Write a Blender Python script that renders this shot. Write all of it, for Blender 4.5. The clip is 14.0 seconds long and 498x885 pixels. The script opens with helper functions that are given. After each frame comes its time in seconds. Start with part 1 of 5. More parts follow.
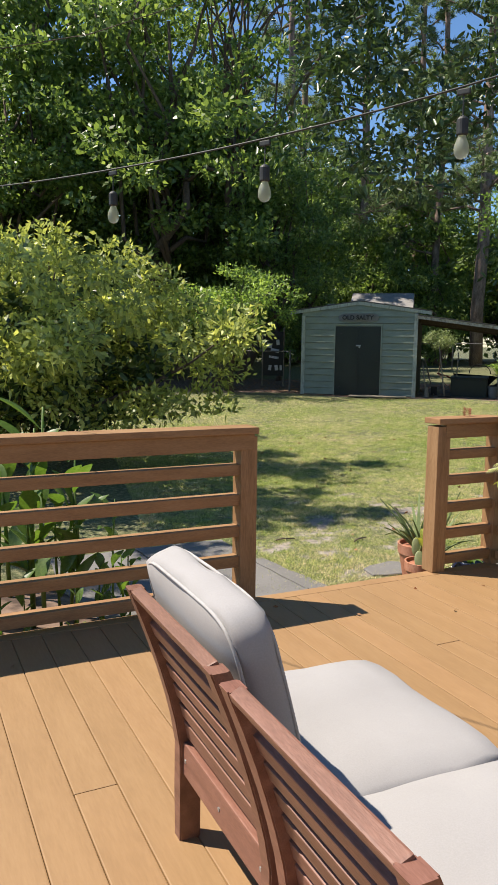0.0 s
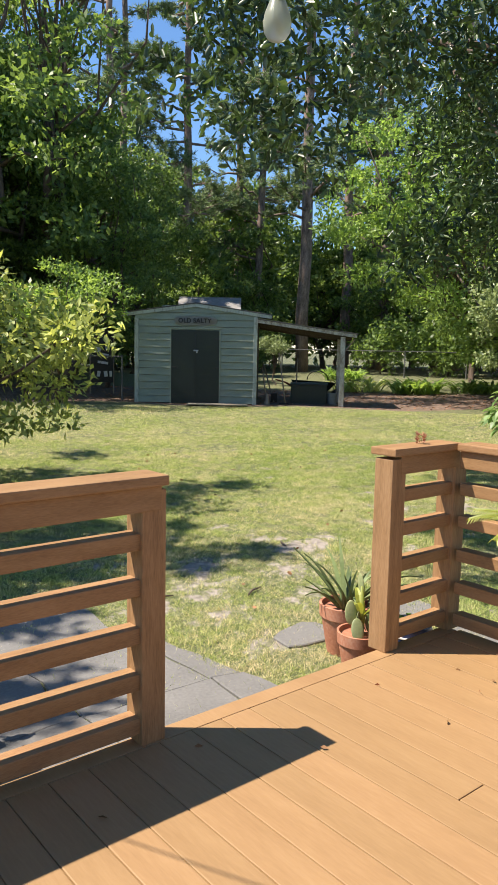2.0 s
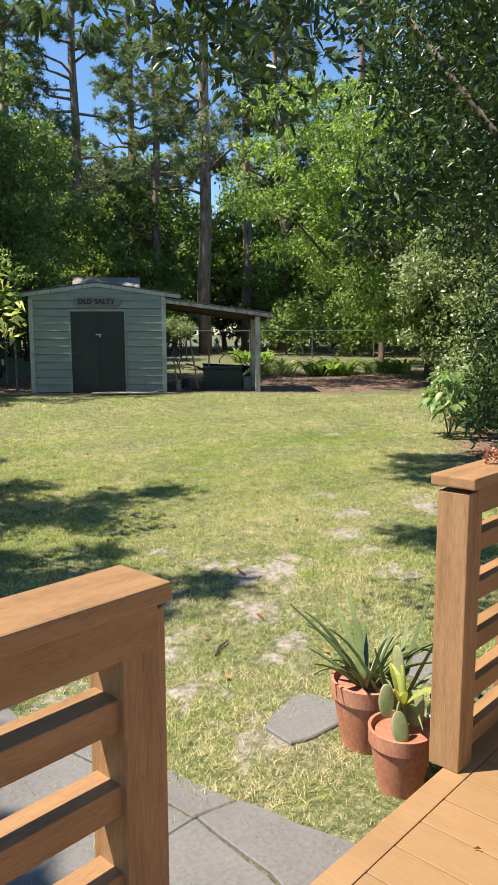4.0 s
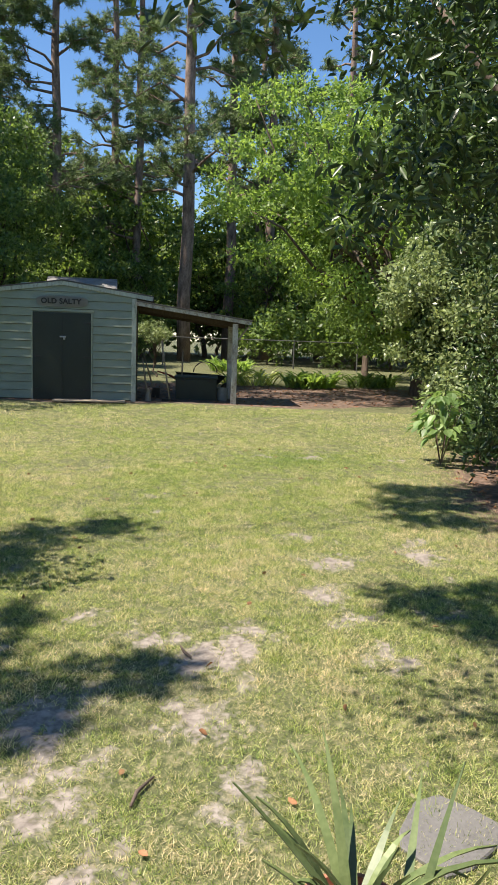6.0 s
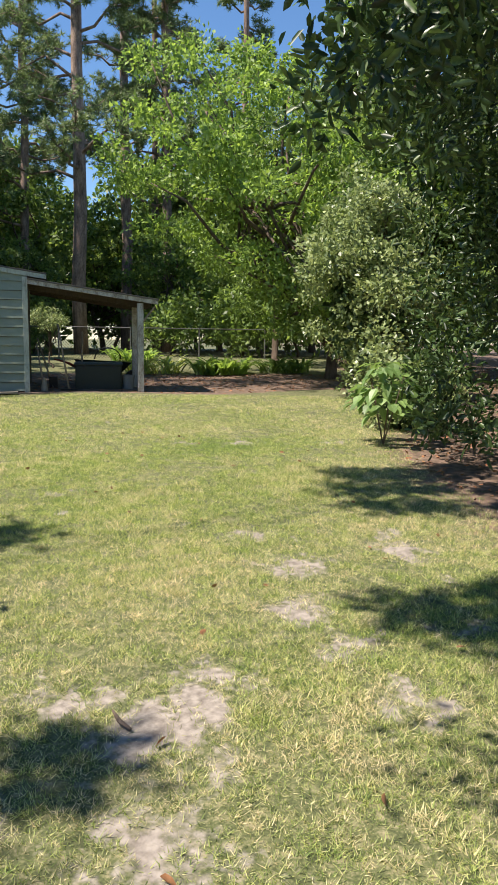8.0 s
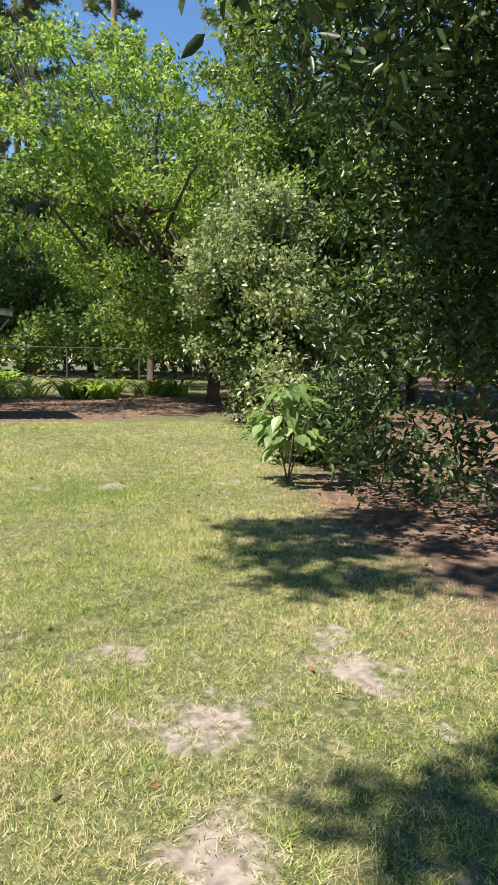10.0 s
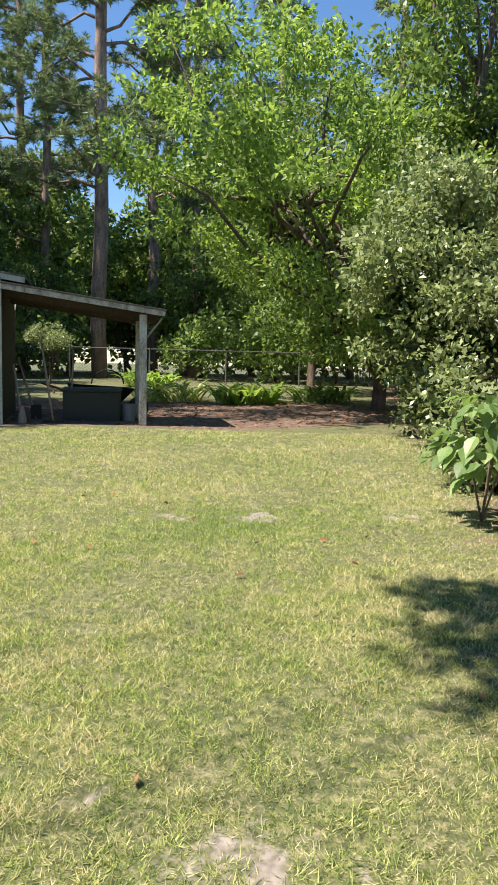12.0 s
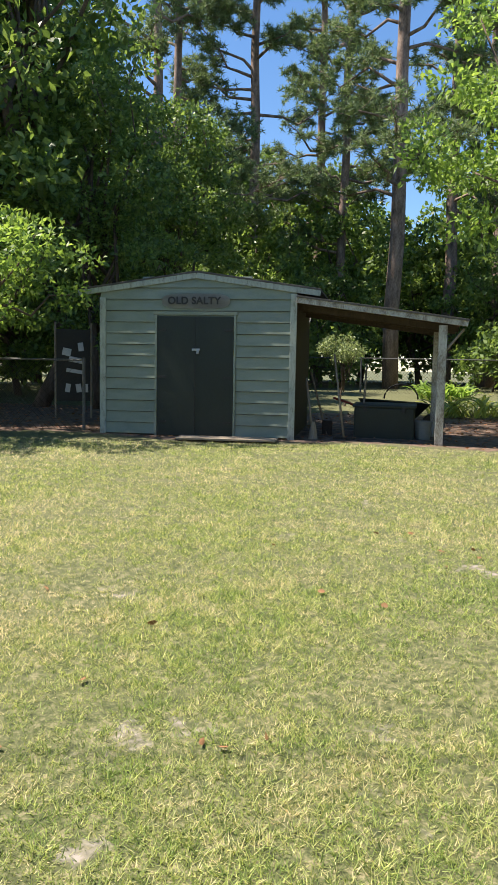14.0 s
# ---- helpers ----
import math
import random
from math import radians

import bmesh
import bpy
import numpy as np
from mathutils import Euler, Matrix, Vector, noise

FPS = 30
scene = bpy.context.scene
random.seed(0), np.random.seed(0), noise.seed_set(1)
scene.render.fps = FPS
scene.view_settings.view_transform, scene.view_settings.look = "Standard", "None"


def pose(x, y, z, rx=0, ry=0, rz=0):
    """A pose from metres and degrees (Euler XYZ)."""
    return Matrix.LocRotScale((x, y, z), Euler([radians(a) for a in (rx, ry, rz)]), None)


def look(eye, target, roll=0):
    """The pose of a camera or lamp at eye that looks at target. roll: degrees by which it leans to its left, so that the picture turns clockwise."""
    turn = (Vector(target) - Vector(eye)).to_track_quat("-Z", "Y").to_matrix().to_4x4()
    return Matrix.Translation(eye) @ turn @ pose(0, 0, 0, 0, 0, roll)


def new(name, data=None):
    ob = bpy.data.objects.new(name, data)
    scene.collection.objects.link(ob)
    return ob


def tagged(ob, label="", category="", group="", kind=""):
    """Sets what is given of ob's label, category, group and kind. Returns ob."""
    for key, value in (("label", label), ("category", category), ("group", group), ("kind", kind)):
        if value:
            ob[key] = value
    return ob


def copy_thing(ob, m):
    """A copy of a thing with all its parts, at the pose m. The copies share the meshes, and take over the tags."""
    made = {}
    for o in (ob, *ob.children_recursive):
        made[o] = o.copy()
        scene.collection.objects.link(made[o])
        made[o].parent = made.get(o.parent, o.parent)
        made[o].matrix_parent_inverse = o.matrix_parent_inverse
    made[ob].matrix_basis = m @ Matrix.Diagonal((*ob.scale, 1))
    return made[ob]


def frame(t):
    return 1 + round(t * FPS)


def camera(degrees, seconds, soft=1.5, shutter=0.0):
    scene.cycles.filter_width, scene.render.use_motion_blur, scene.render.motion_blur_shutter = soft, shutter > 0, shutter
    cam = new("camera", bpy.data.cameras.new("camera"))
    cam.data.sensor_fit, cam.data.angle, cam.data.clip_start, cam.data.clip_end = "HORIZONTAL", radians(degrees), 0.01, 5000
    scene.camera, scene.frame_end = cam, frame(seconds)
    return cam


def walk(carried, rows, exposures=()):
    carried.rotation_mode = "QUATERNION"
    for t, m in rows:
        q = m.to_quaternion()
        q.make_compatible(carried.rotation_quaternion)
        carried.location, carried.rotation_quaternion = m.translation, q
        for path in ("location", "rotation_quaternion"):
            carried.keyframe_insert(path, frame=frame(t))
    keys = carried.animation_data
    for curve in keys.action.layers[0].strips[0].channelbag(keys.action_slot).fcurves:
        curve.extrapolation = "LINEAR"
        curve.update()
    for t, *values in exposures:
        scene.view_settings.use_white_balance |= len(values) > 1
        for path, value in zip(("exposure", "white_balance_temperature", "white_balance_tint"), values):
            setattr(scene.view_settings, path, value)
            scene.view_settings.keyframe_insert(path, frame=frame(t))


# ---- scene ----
cam = camera(37.0, 14.0, soft=0.8)
PATH = [
    (0, (0.031, 0.028, 1.494), (0.889, 1.815, 1.231), 0.7),
    (0.5, (0.124, 0.393, 1.473), (1.075, 2.132, 1.209), 0.7),
    (1, (0.231, 0.724, 1.482), (1.321, 2.381, 1.229), 1.1),
    (1.5, (0.277, 1.101, 1.5), (1.477, 2.682, 1.254), 1.1),
    (2, (0.393, 1.477, 1.483), (1.657, 3.008, 1.24), 1.1),
    (2.5, (0.502, 1.82, 1.488), (1.866, 3.263, 1.245), 0.8),
    (3, (0.587, 2.154, 1.495), (2.024, 3.521, 1.238), 0.3),
    (3.2, (0.648, 2.272, 1.489), (2.091, 3.63, 1.218), 0.1),
    (5.3, (1.615, 3.131, 1.506), (3.099, 4.441, 1.217), 0.8),
    (5.5, (1.713, 3.181, 1.51), (3.207, 4.48, 1.224), 1.2),
    (6, (1.979, 3.423, 1.501), (3.474, 4.724, 1.234), 2.0),
    (6.5, (2.293, 3.686, 1.461), (3.732, 5.049, 1.192), 1.5),
    (7, (2.498, 3.93, 1.427), (3.942, 5.286, 1.147), 1.0),
    (7.5, (2.635, 4.164, 1.279), (4.159, 5.429, 1.003), 0.6),
    (8, (2.846, 4.437, 1.173), (4.5, 5.529, 0.902), 0.7),
    (8.5, (3.153, 4.766, 1.158), (4.947, 5.61, 0.896), 0.5),
    (10.8, (4.882, 5.662, 1.116), (6.7, 6.472, 0.919), 0.7),
    (11, (4.987, 5.736, 1.119), (6.773, 6.615, 0.924), 0.9),
    (11.5, (5.293, 5.951, 1.116), (6.998, 6.977, 0.918), 1.1),
    (12, (5.564, 6.147, 1.117), (7.172, 7.318, 0.912), 1.3),
    (12.3, (5.692, 6.266, 1.153), (7.239, 7.515, 0.939), 1.5),
    (12.5, (5.772, 6.314, 1.156), (7.266, 7.625, 0.946), 1.4),
    (13, (5.87, 6.503, 1.178), (7.244, 7.942, 0.972), 1.4),
    (13.5, (5.949, 6.666, 1.209), (7.183, 8.226, 1.005), 1.2),
    (14, (6.01, 6.759, 1.211), (7.066, 8.446, 1.012), 1.1),
]
walk(cam, [(t, look(eye, target, roll)) for t, eye, target, roll in PATH], [(t, e, 6800, 13) for t, e in ((0, 0.72), (1.0, 0.75), (1.8, 0.95), (2.5, 1.12), (3.2, 1.08), (5.5, 0.92), (8.5, 0.88), (11.0, 1.02), (14.0, 1.04))])

# ---- world, sun ----
SLANT = (0.493, 0.391)  # how far a shadow runs along x and against y for each metre of height
SUN_DIR = Vector((-SLANT[0], SLANT[1], 1.0)).normalized()
sun = new("sun", bpy.data.lights.new("sun", "SUN"))
sun.data.energy, sun.data.angle, sun.data.color = 5.0, radians(0.53), (1.0, 0.94, 0.83)
sun.matrix_world = look((0, 0, 30), Vector((0, 0, 30)) - SUN_DIR)
world = bpy.data.worlds.new("sky")
scene.world = world
world.use_nodes = True
wn = world.node_tree
sky = wn.nodes.new("ShaderNodeTexSky")
sky.sky_type, sky.sun_disc = "NISHITA", False
sky.sun_elevation = math.asin(SUN_DIR.z)
sky.sun_rotation = math.atan2(SUN_DIR.x, SUN_DIR.y)
sky.air_density, sky.dust_density, sky.ozone_density = 1.0, 0.0, 5.0
deep = wn.nodes.new("ShaderNodeHueSaturation")
deep.inputs["Saturation"].default_value = 1.12
wn.links.new(sky.outputs[0], deep.inputs["Color"])
wn.links.new(deep.outputs[0], wn.nodes["Background"].inputs[0])
wn.nodes["Background"].inputs[1].default_value = 0.10


# ---- materials ----
def material(name, colours, scale=8.0, stretch=(1, 1, 1), rough=0.7, bump=0.3, fine=60.0, metal=0.0,
             per="", spread=0.0, translucent=0.0, blotch=0.0, spec=0.5):
    """Two-scale noise between colours; per: 'object' or 'island' varies the brightness piece by piece."""
    m = bpy.data.materials.new(name)
    m.use_nodes = True
    nt = m.node_tree
    n, l = nt.nodes, nt.links
    b = n["Principled BSDF"]
    tc = n.new("ShaderNodeTexCoord")
    mp = n.new("ShaderNodeMapping")
    mp.inputs["Scale"].default_value = stretch
    l.new(tc.outputs["Object"], mp.inputs[0])
    big = n.new("ShaderNodeTexNoise")
    big.inputs["Scale"].default_value, big.inputs["Detail"].default_value = scale, 6
    l.new(mp.outputs[0], big.inputs["Vector"])
    small = n.new("ShaderNodeTexNoise")
    small.inputs["Scale"].default_value, small.inputs["Detail"].default_value = fine, 4
    l.new(mp.outputs[0], small.inputs["Vector"])
    mixf = n.new("ShaderNodeMath")
    mixf.operation = "MULTIPLY_ADD"
    mixf.inputs[1].default_value, mixf.inputs[2].default_value = 0.45, 0.0
    l.new(small.outputs[0], mixf.inputs[0])
    add = n.new("ShaderNodeMath")
    add.operation = "MULTIPLY_ADD"
    add.inputs[1].default_value = 0.55
    l.new(big.outputs[0], add.inputs[0])
    l.new(mixf.outputs[0], add.inputs[2])
    ramp = n.new("ShaderNodeValToRGB")
    el = ramp.color_ramp.elements
    el[0].position, el[1].position = 0.34, 0.66
    el[0].color, el[1].color = (*colours[0], 1), (*colours[-1], 1)
    for i, c in enumerate(colours[1:-1]):
        e = el.new(0.34 + 0.32 * (i + 1) / (len(colours) - 1))
        e.color = (*c, 1)
    l.new(add.outputs[0], ramp.inputs[0])
    out = ramp.outputs[0]
    if per:
        if per == "object":
            rnd = n.new("ShaderNodeObjectInfo").outputs["Random"]
        else:
            rnd = n.new("ShaderNodeNewGeometry").outputs["Random Per Island"]
        mr = n.new("ShaderNodeMapRange")
        mr.inputs[3].default_value, mr.inputs[4].default_value = 1 - spread, 1 + spread
        l.new(rnd, mr.inputs[0])
        hs = n.new("ShaderNodeHueSaturation")
        l.new(out, hs.inputs["Color"])
        l.new(mr.outputs[0], hs.inputs["Value"])
        mh = n.new("ShaderNodeMapRange")
        mh.inputs[3].default_value, mh.inputs[4].default_value = 0.5 + 0.03 * spread, 0.5 - 0.03 * spread
        l.new(rnd, mh.inputs[0])
        l.new(mh.outputs[0], hs.inputs["Hue"])
        out = hs.outputs[0]
    l.new(out, b.inputs["Base Color"])
    b.inputs["Roughness"].default_value, b.inputs["Metallic"].default_value = rough, metal
    b.inputs["Specular IOR Level"].default_value = spec
    if bump:
        bp = n.new("ShaderNodeBump")
        bp.inputs["Strength"].default_value, bp.inputs["Distance"].default_value = bump, 0.004
        l.new(add.outputs[0], bp.inputs["Height"])
        l.new(bp.outputs[0], b.inputs["Normal"])
    if translucent:
        tr = n.new("ShaderNodeBsdfTranslucent")
        br = n.new("ShaderNodeHueSaturation")
        br.inputs["Value"].default_value, br.inputs["Saturation"].default_value = 1.6, 1.15
        br.inputs["Hue"].default_value = 0.488
        l.new(out, br.inputs["Color"])
        l.new(br.outputs[0], tr.inputs[0])
        mx = n.new("ShaderNodeMixShader")
        mx.inputs[0].default_value = translucent
        l.new(b.outputs[0], mx.inputs[1])
        l.new(tr.outputs[0], mx.inputs[2])
        l.new(mx.outputs[0], n["Material Output"].inputs[0])
    return m


DECK_WOOD = material("stained_deck_wood", [(0.258, 0.150, 0.066), (0.29, 0.171, 0.077), (0.32, 0.193, 0.09)], 2.0, (4, 0.6, 1), 0.6, 0.12, 26, per="object", spread=0.05)
RAIL_WOOD = material("stained_rail_wood", [(0.215, 0.112, 0.048), (0.29, 0.158, 0.069), (0.345, 0.198, 0.092)], 4.0, (1, 6, 6), 0.6, 0.3, 40, per="object", spread=0.08)
POST_WOOD = material("stained_post_wood", [(0.215, 0.115, 0.05), (0.31, 0.17, 0.078), (0.38, 0.222, 0.11)], 5.0, (7, 7, 0.6), 0.6, 0.4, 40, per="object", spread=0.08)
BENCH_WOOD = material("oiled_red_brown_wood", [(0.135, 0.06, 0.039), (0.19, 0.087, 0.058), (0.245, 0.12, 0.082)], 5.0, (6, 1, 6), 0.5, 0.25, 50, per="object", spread=0.12)
CLOTH = material("off_white_canvas", [(0.305, 0.295, 0.29), (0.35, 0.34, 0.335)], 4.0, (1, 1, 1), 0.9, 0.12, 260, spec=0.2)
PIPING = material("grey_piping", [(0.34, 0.33, 0.32), (0.42, 0.41, 0.40)], 30, rough=0.9)
SIDING = material("pale_green_painted_siding", [(0.175, 0.212, 0.17), (0.225, 0.265, 0.215), (0.255, 0.295, 0.245)], 2.5, (1, 1, 3), 0.65, 0.2, 60, per="object", spread=0.05)
TRIM = material("weathered_pale_trim_paint", [(0.17, 0.17, 0.14), (0.36, 0.40, 0.355), (0.43, 0.47, 0.42)], 6.0, (4, 4, 1.0), 0.7, 0.35, 40)
PEELING = material("peeling_white_paint", [(0.12, 0.09, 0.07), (0.30, 0.27, 0.23), (0.47, 0.46, 0.42), (0.54, 0.54, 0.50)], 4.0, (2, 2, 1.0), 0.75, 0.5, 30)
DOOR_GREEN = material("dark_green_door_paint", [(0.008, 0.014, 0.010), (0.014, 0.023, 0.017)], 3.0, (1, 1, 0.5), 0.55, 0.2, 40)
BROWN_BOARD = material("aged_brown_boards", [(0.035, 0.024, 0.017), (0.075, 0.052, 0.036)], 4.0, (6, 6, 0.8), 0.8, 0.5, 40)
SHINGLE = material("dark_roof_felt", [(0.05, 0.048, 0.045), (0.11, 0.105, 0.10)], 5.0, rough=0.9, bump=0.6)
GREY_ROOF = material("sunlit_grey_shingle", [(0.20, 0.19, 0.18), (0.30, 0.285, 0.275)], 6.0, rough=0.9, bump=0.5)
BARK = material("grey_brown_bark", [(0.045, 0.032, 0.024), (0.12, 0.085, 0.065), (0.19, 0.14, 0.11)], 3.0, (5, 5, 0.7), 0.9, 1.0, 18)
PINE_BARK = material("plated_pine_bark", [(0.075, 0.05, 0.04), (0.23, 0.16, 0.128), (0.40, 0.295, 0.245)], 2.2, (3, 3, 0.8), 0.9, 1.0, 14)
# evergreen leaf colour, also used to paint shade inside the shrubs
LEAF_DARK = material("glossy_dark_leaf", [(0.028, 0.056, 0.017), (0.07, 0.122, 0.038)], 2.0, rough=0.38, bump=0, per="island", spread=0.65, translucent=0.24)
LEAF_MID = material("mid_green_leaf", [(0.098, 0.16, 0.043), (0.21, 0.305, 0.088)], 1.5, rough=0.42, bump=0, per="island", spread=0.45, translucent=0.42)
LEAF_BRIGHT = material("bright_green_leaf", [(0.145, 0.24, 0.055), (0.28, 0.40, 0.115)], 1.5, rough=0.5, bump=0, per="island", spread=0.4, translucent=0.45)
LEAF_LIME = material("yellow_green_leaf", [(0.25, 0.31, 0.08), (0.47, 0.52, 0.17)], 1.5, rough=0.42, bump=0, per="island", spread=0.5, translucent=0.36)
LEAF_PALE = material("pale_waxy_leaf", [(0.16, 0.22, 0.08), (0.32, 0.38, 0.18)], 1.5, rough=0.4, bump=0, per="island", spread=0.5, translucent=0.3)
NEEDLE = material("pine_needle", [(0.10, 0.155, 0.058), (0.20, 0.265, 0.115)], 1.0, rough=0.55, bump=0, per="island", spread=0.5, translucent=0.25)
CANNA_LEAF = material("broad_canna_leaf", [(0.07, 0.14, 0.03), (0.17, 0.27, 0.06)], 4.0, rough=0.4, bump=0.1, per="island", spread=0.5, translucent=0.4)


def grass_material():
    """Blades from straw to fresh green: by patches of the lawn, by how lush the spot is, and blade by blade."""
    m = material("lawn_grass_blade", [(0.22, 0.315, 0.095), (0.385, 0.44, 0.16), (0.61, 0.545, 0.35)], 5.5, rough=0.6, bump=0, per="island", spread=0.55, translucent=0.42, spec=0.25)
    n, l = m.node_tree.nodes, m.node_tree.links
    ramp = [k for k in n if k.type == "VALTORGB"][0]
    old = ramp.inputs[0].links[0].from_socket
    rnd = n.new("ShaderNodeNewGeometry").outputs["Random Per Island"]
    att = n.new("ShaderNodeAttribute")
    att.attribute_name = "lush"
    a = n.new("ShaderNodeMath")
    a.operation = "MULTIPLY_ADD"
    a.inputs[1].default_value = 0.22
    l.new(rnd, a.inputs[0])
    l.new(old, a.inputs[2])
    b = n.new("ShaderNodeMath")
    b.operation = "MULTIPLY_ADD"
    b.inputs[1].default_value = -0.30
    l.new(att.outputs["Fac"], b.inputs[0])
    l.new(a.outputs[0], b.inputs[2])
    c = n.new("ShaderNodeMath")
    c.operation = "SUBTRACT"
    c.inputs[1].default_value = 0.115
    l.new(b.outputs[0], c.inputs[0])
    l.new(c.outputs[0], ramp.inputs[0])
    return m


GRASS = grass_material()
TERRACOTTA = material("terracotta", [(0.30, 0.11, 0.06), (0.40, 0.165, 0.095), (0.45, 0.24, 0.16)], 6.0, rough=0.85, bump=0.2)
WHITE_POT = material("white_glazed_resin", [(0.70, 0.70, 0.70), (0.78, 0.78, 0.77)], 3.0, rough=0.4, bump=0.05)
STONE = material("grey_flagstone", [(0.115, 0.111, 0.106), (0.155, 0.149, 0.142), (0.19, 0.182, 0.172)], 2.2, rough=0.85, bump=0.15, per="object", spread=0.1)
CABLE = material("black_cable_rubber", [(0.012, 0.014, 0.013), (0.03, 0.034, 0.032)], 20, rough=0.6)
FENCE_STEEL = material("dull_weathered_steel", [(0.09, 0.09, 0.088), (0.17, 0.17, 0.165)], 20, rough=0.7, metal=0.3)
STEEL = material("galvanised_steel", [(0.30, 0.31, 0.32), (0.45, 0.46, 0.47)], 20, rough=0.45, metal=0.8)
IRON = material("rusty_dark_iron", [(0.03, 0.022, 0.018), (0.07, 0.05, 0.04)], 15, rough=0.7, metal=0.4)
GREY_PLASTIC = material("grey_bucket_plastic", [(0.16, 0.17, 0.17), (0.22, 0.23, 0.23)], 12, rough=0.6)
SIGN_WOOD = material("weathered_grey_sign_wood", [(0.27, 0.27, 0.25), (0.42, 0.415, 0.39)], 6.0, (1, 4, 6), 0.8, 0.5, 50)
BLACK = material("black_paint", [(0.008, 0.008, 0.008), (0.018, 0.018, 0.018)], 20, rough=0.5)
WHITE = material("dull_white_paint", [(0.50, 0.50, 0.50), (0.65, 0.65, 0.64)], 10, rough=0.7)
GREY_HANDLE = material("sun_bleached_handle_wood", [(0.22, 0.17, 0.12), (0.36, 0.30, 0.23)], 8.0, (6, 6, 1), 0.8, 0.3)
RED = material("faded_red_paint", [(0.30, 0.035, 0.02), (0.42, 0.07, 0.04)], 10, rough=0.5)
HOUSE_WALL = material("neighbour_wall_paint", [(0.33, 0.32, 0.29), (0.42, 0.41, 0.38)], 3.0, (1, 1, 6), 0.8, 0.2)
DRY_LEAF = material("dry_fallen_leaf", [(0.20, 0.085, 0.035), (0.36, 0.18, 0.08)], 20, rough=0.8, per="island", spread=0.5)
SOIL = material("potting_soil", [(0.02, 0.014, 0.01), (0.06, 0.042, 0.03)], 30, rough=0.95, bump=0.8)


def glass():
    m = bpy.data.materials.new("frosted_bulb_glass")
    m.use_nodes = True
    b = m.node_tree.nodes["Principled BSDF"]
    b.inputs["Base Color"].default_value = (0.62, 0.66, 0.52, 1)
    b.inputs["Roughness"].default_value, b.inputs["IOR"].default_value = 0.3, 1.3
    b.inputs["Transmission Weight"].default_value = 0.7
    return m


GLASS = glass()


# ---- mesh helpers ----
def add_box(bm, size, m=Matrix(), bevel=0.0):
    made = bmesh.ops.create_cube(bm, size=1.0, matrix=m @ Matrix.Diagonal((*size, 1)))["verts"]
    if bevel:
        edges = list({e for v in made for e in v.link_edges})
        bmesh.ops.bevel(bm, geom=edges, offset=bevel, segments=2, affect="EDGES", profile=0.6)


def box(size, at=(0, 0, 0), turn=(0, 0, 0), bevel=0.004):
    bm = bmesh.new()
    add_box(bm, size, pose(*at, *turn), bevel)
    return bm


def tube(points, radii, sides=8, bm=None):
    """A tapered tube along points."""
    bm = bm or bmesh.new()
    rings = []
    pts = [Vector(p) for p in points]
    for i, p in enumerate(pts):
        d = (pts[min(i + 1, len(pts) - 1)] - pts[max(i - 1, 0)]).normalized()
        a = d.orthogonal().normalized() if abs(d.z) > 0.9 else d.cross(Vector((0, 0, 1))).normalized()
        b = d.cross(a)
        rings.append([bm.verts.new(p + (a * math.cos(k * math.tau / sides) + b * math.sin(k * math.tau / sides)) * radii[i]) for k in range(sides)])
    for r, s in zip(rings, rings[1:]):
        for k in range(sides):
            bm.faces.new((r[k], r[(k + 1) % sides], s[(k + 1) % sides], s[k]))
    bm.faces.new(rings[0][::-1])
    bm.faces.new(rings[-1])
    return bm


def lathe(profile, sides=24):
    """A turned body from (radius, height) pairs."""
    bm = bmesh.new()
    rings = [[bm.verts.new((r * math.cos(k * math.tau / sides), r * math.sin(k * math.tau / sides), z)) for k in range(sides)] for r, z in profile]
    for r, s in zip(rings, rings[1:]):
        for k in range(sides):
            bm.faces.new((r[k], r[(k + 1) % sides], s[(k + 1) % sides], s[k]))
    bm.faces.new(rings[0][::-1])
    bm.faces.new(rings[-1])
    return bm


def part(name, bm, mat, parent=None, label="", smooth=False, m=None):
    me = bpy.data.meshes.new(name)
    bmesh.ops.recalc_face_normals(bm, faces=bm.faces)
    bm.to_mesh(me)
    bm.free()
    me.materials.append(mat)
    if smooth:
        me.polygons.foreach_set("use_smooth", [True] * len(me.polygons))
    ob = new(name, me)
    if parent:
        ob.parent = parent
    if m is not None:
        ob.matrix_basis = m
    if label:
        ob["label"] = label
    return ob


def thing(name, m, label, category, group="", kind=""):
    ob = new(name)
    ob.matrix_basis = m
    ob.empty_display_size = 0.1
    return tagged(ob, label, category, group, kind)


def fast_mesh(name, verts, quads, mat, parent=None):
    """A mesh of quads from arrays."""
    me = bpy.data.meshes.new(name)
    n, q = len(verts), len(quads)
    me.vertices.add(n)
    me.vertices.foreach_set("co", np.ascontiguousarray(verts, dtype=np.float32).ravel())
    me.loops.add(q * 4)
    me.loops.foreach_set("vertex_index", np.ascontiguousarray(quads, dtype=np.int32).ravel())
    me.polygons.add(q)
    me.polygons.foreach_set("loop_start", np.arange(0, q * 4, 4, dtype=np.int32))
    me.update(calc_edges=True)
    me.materials.append(mat)
    ob = new(name, me)
    if parent:
        ob.parent = parent
    return ob


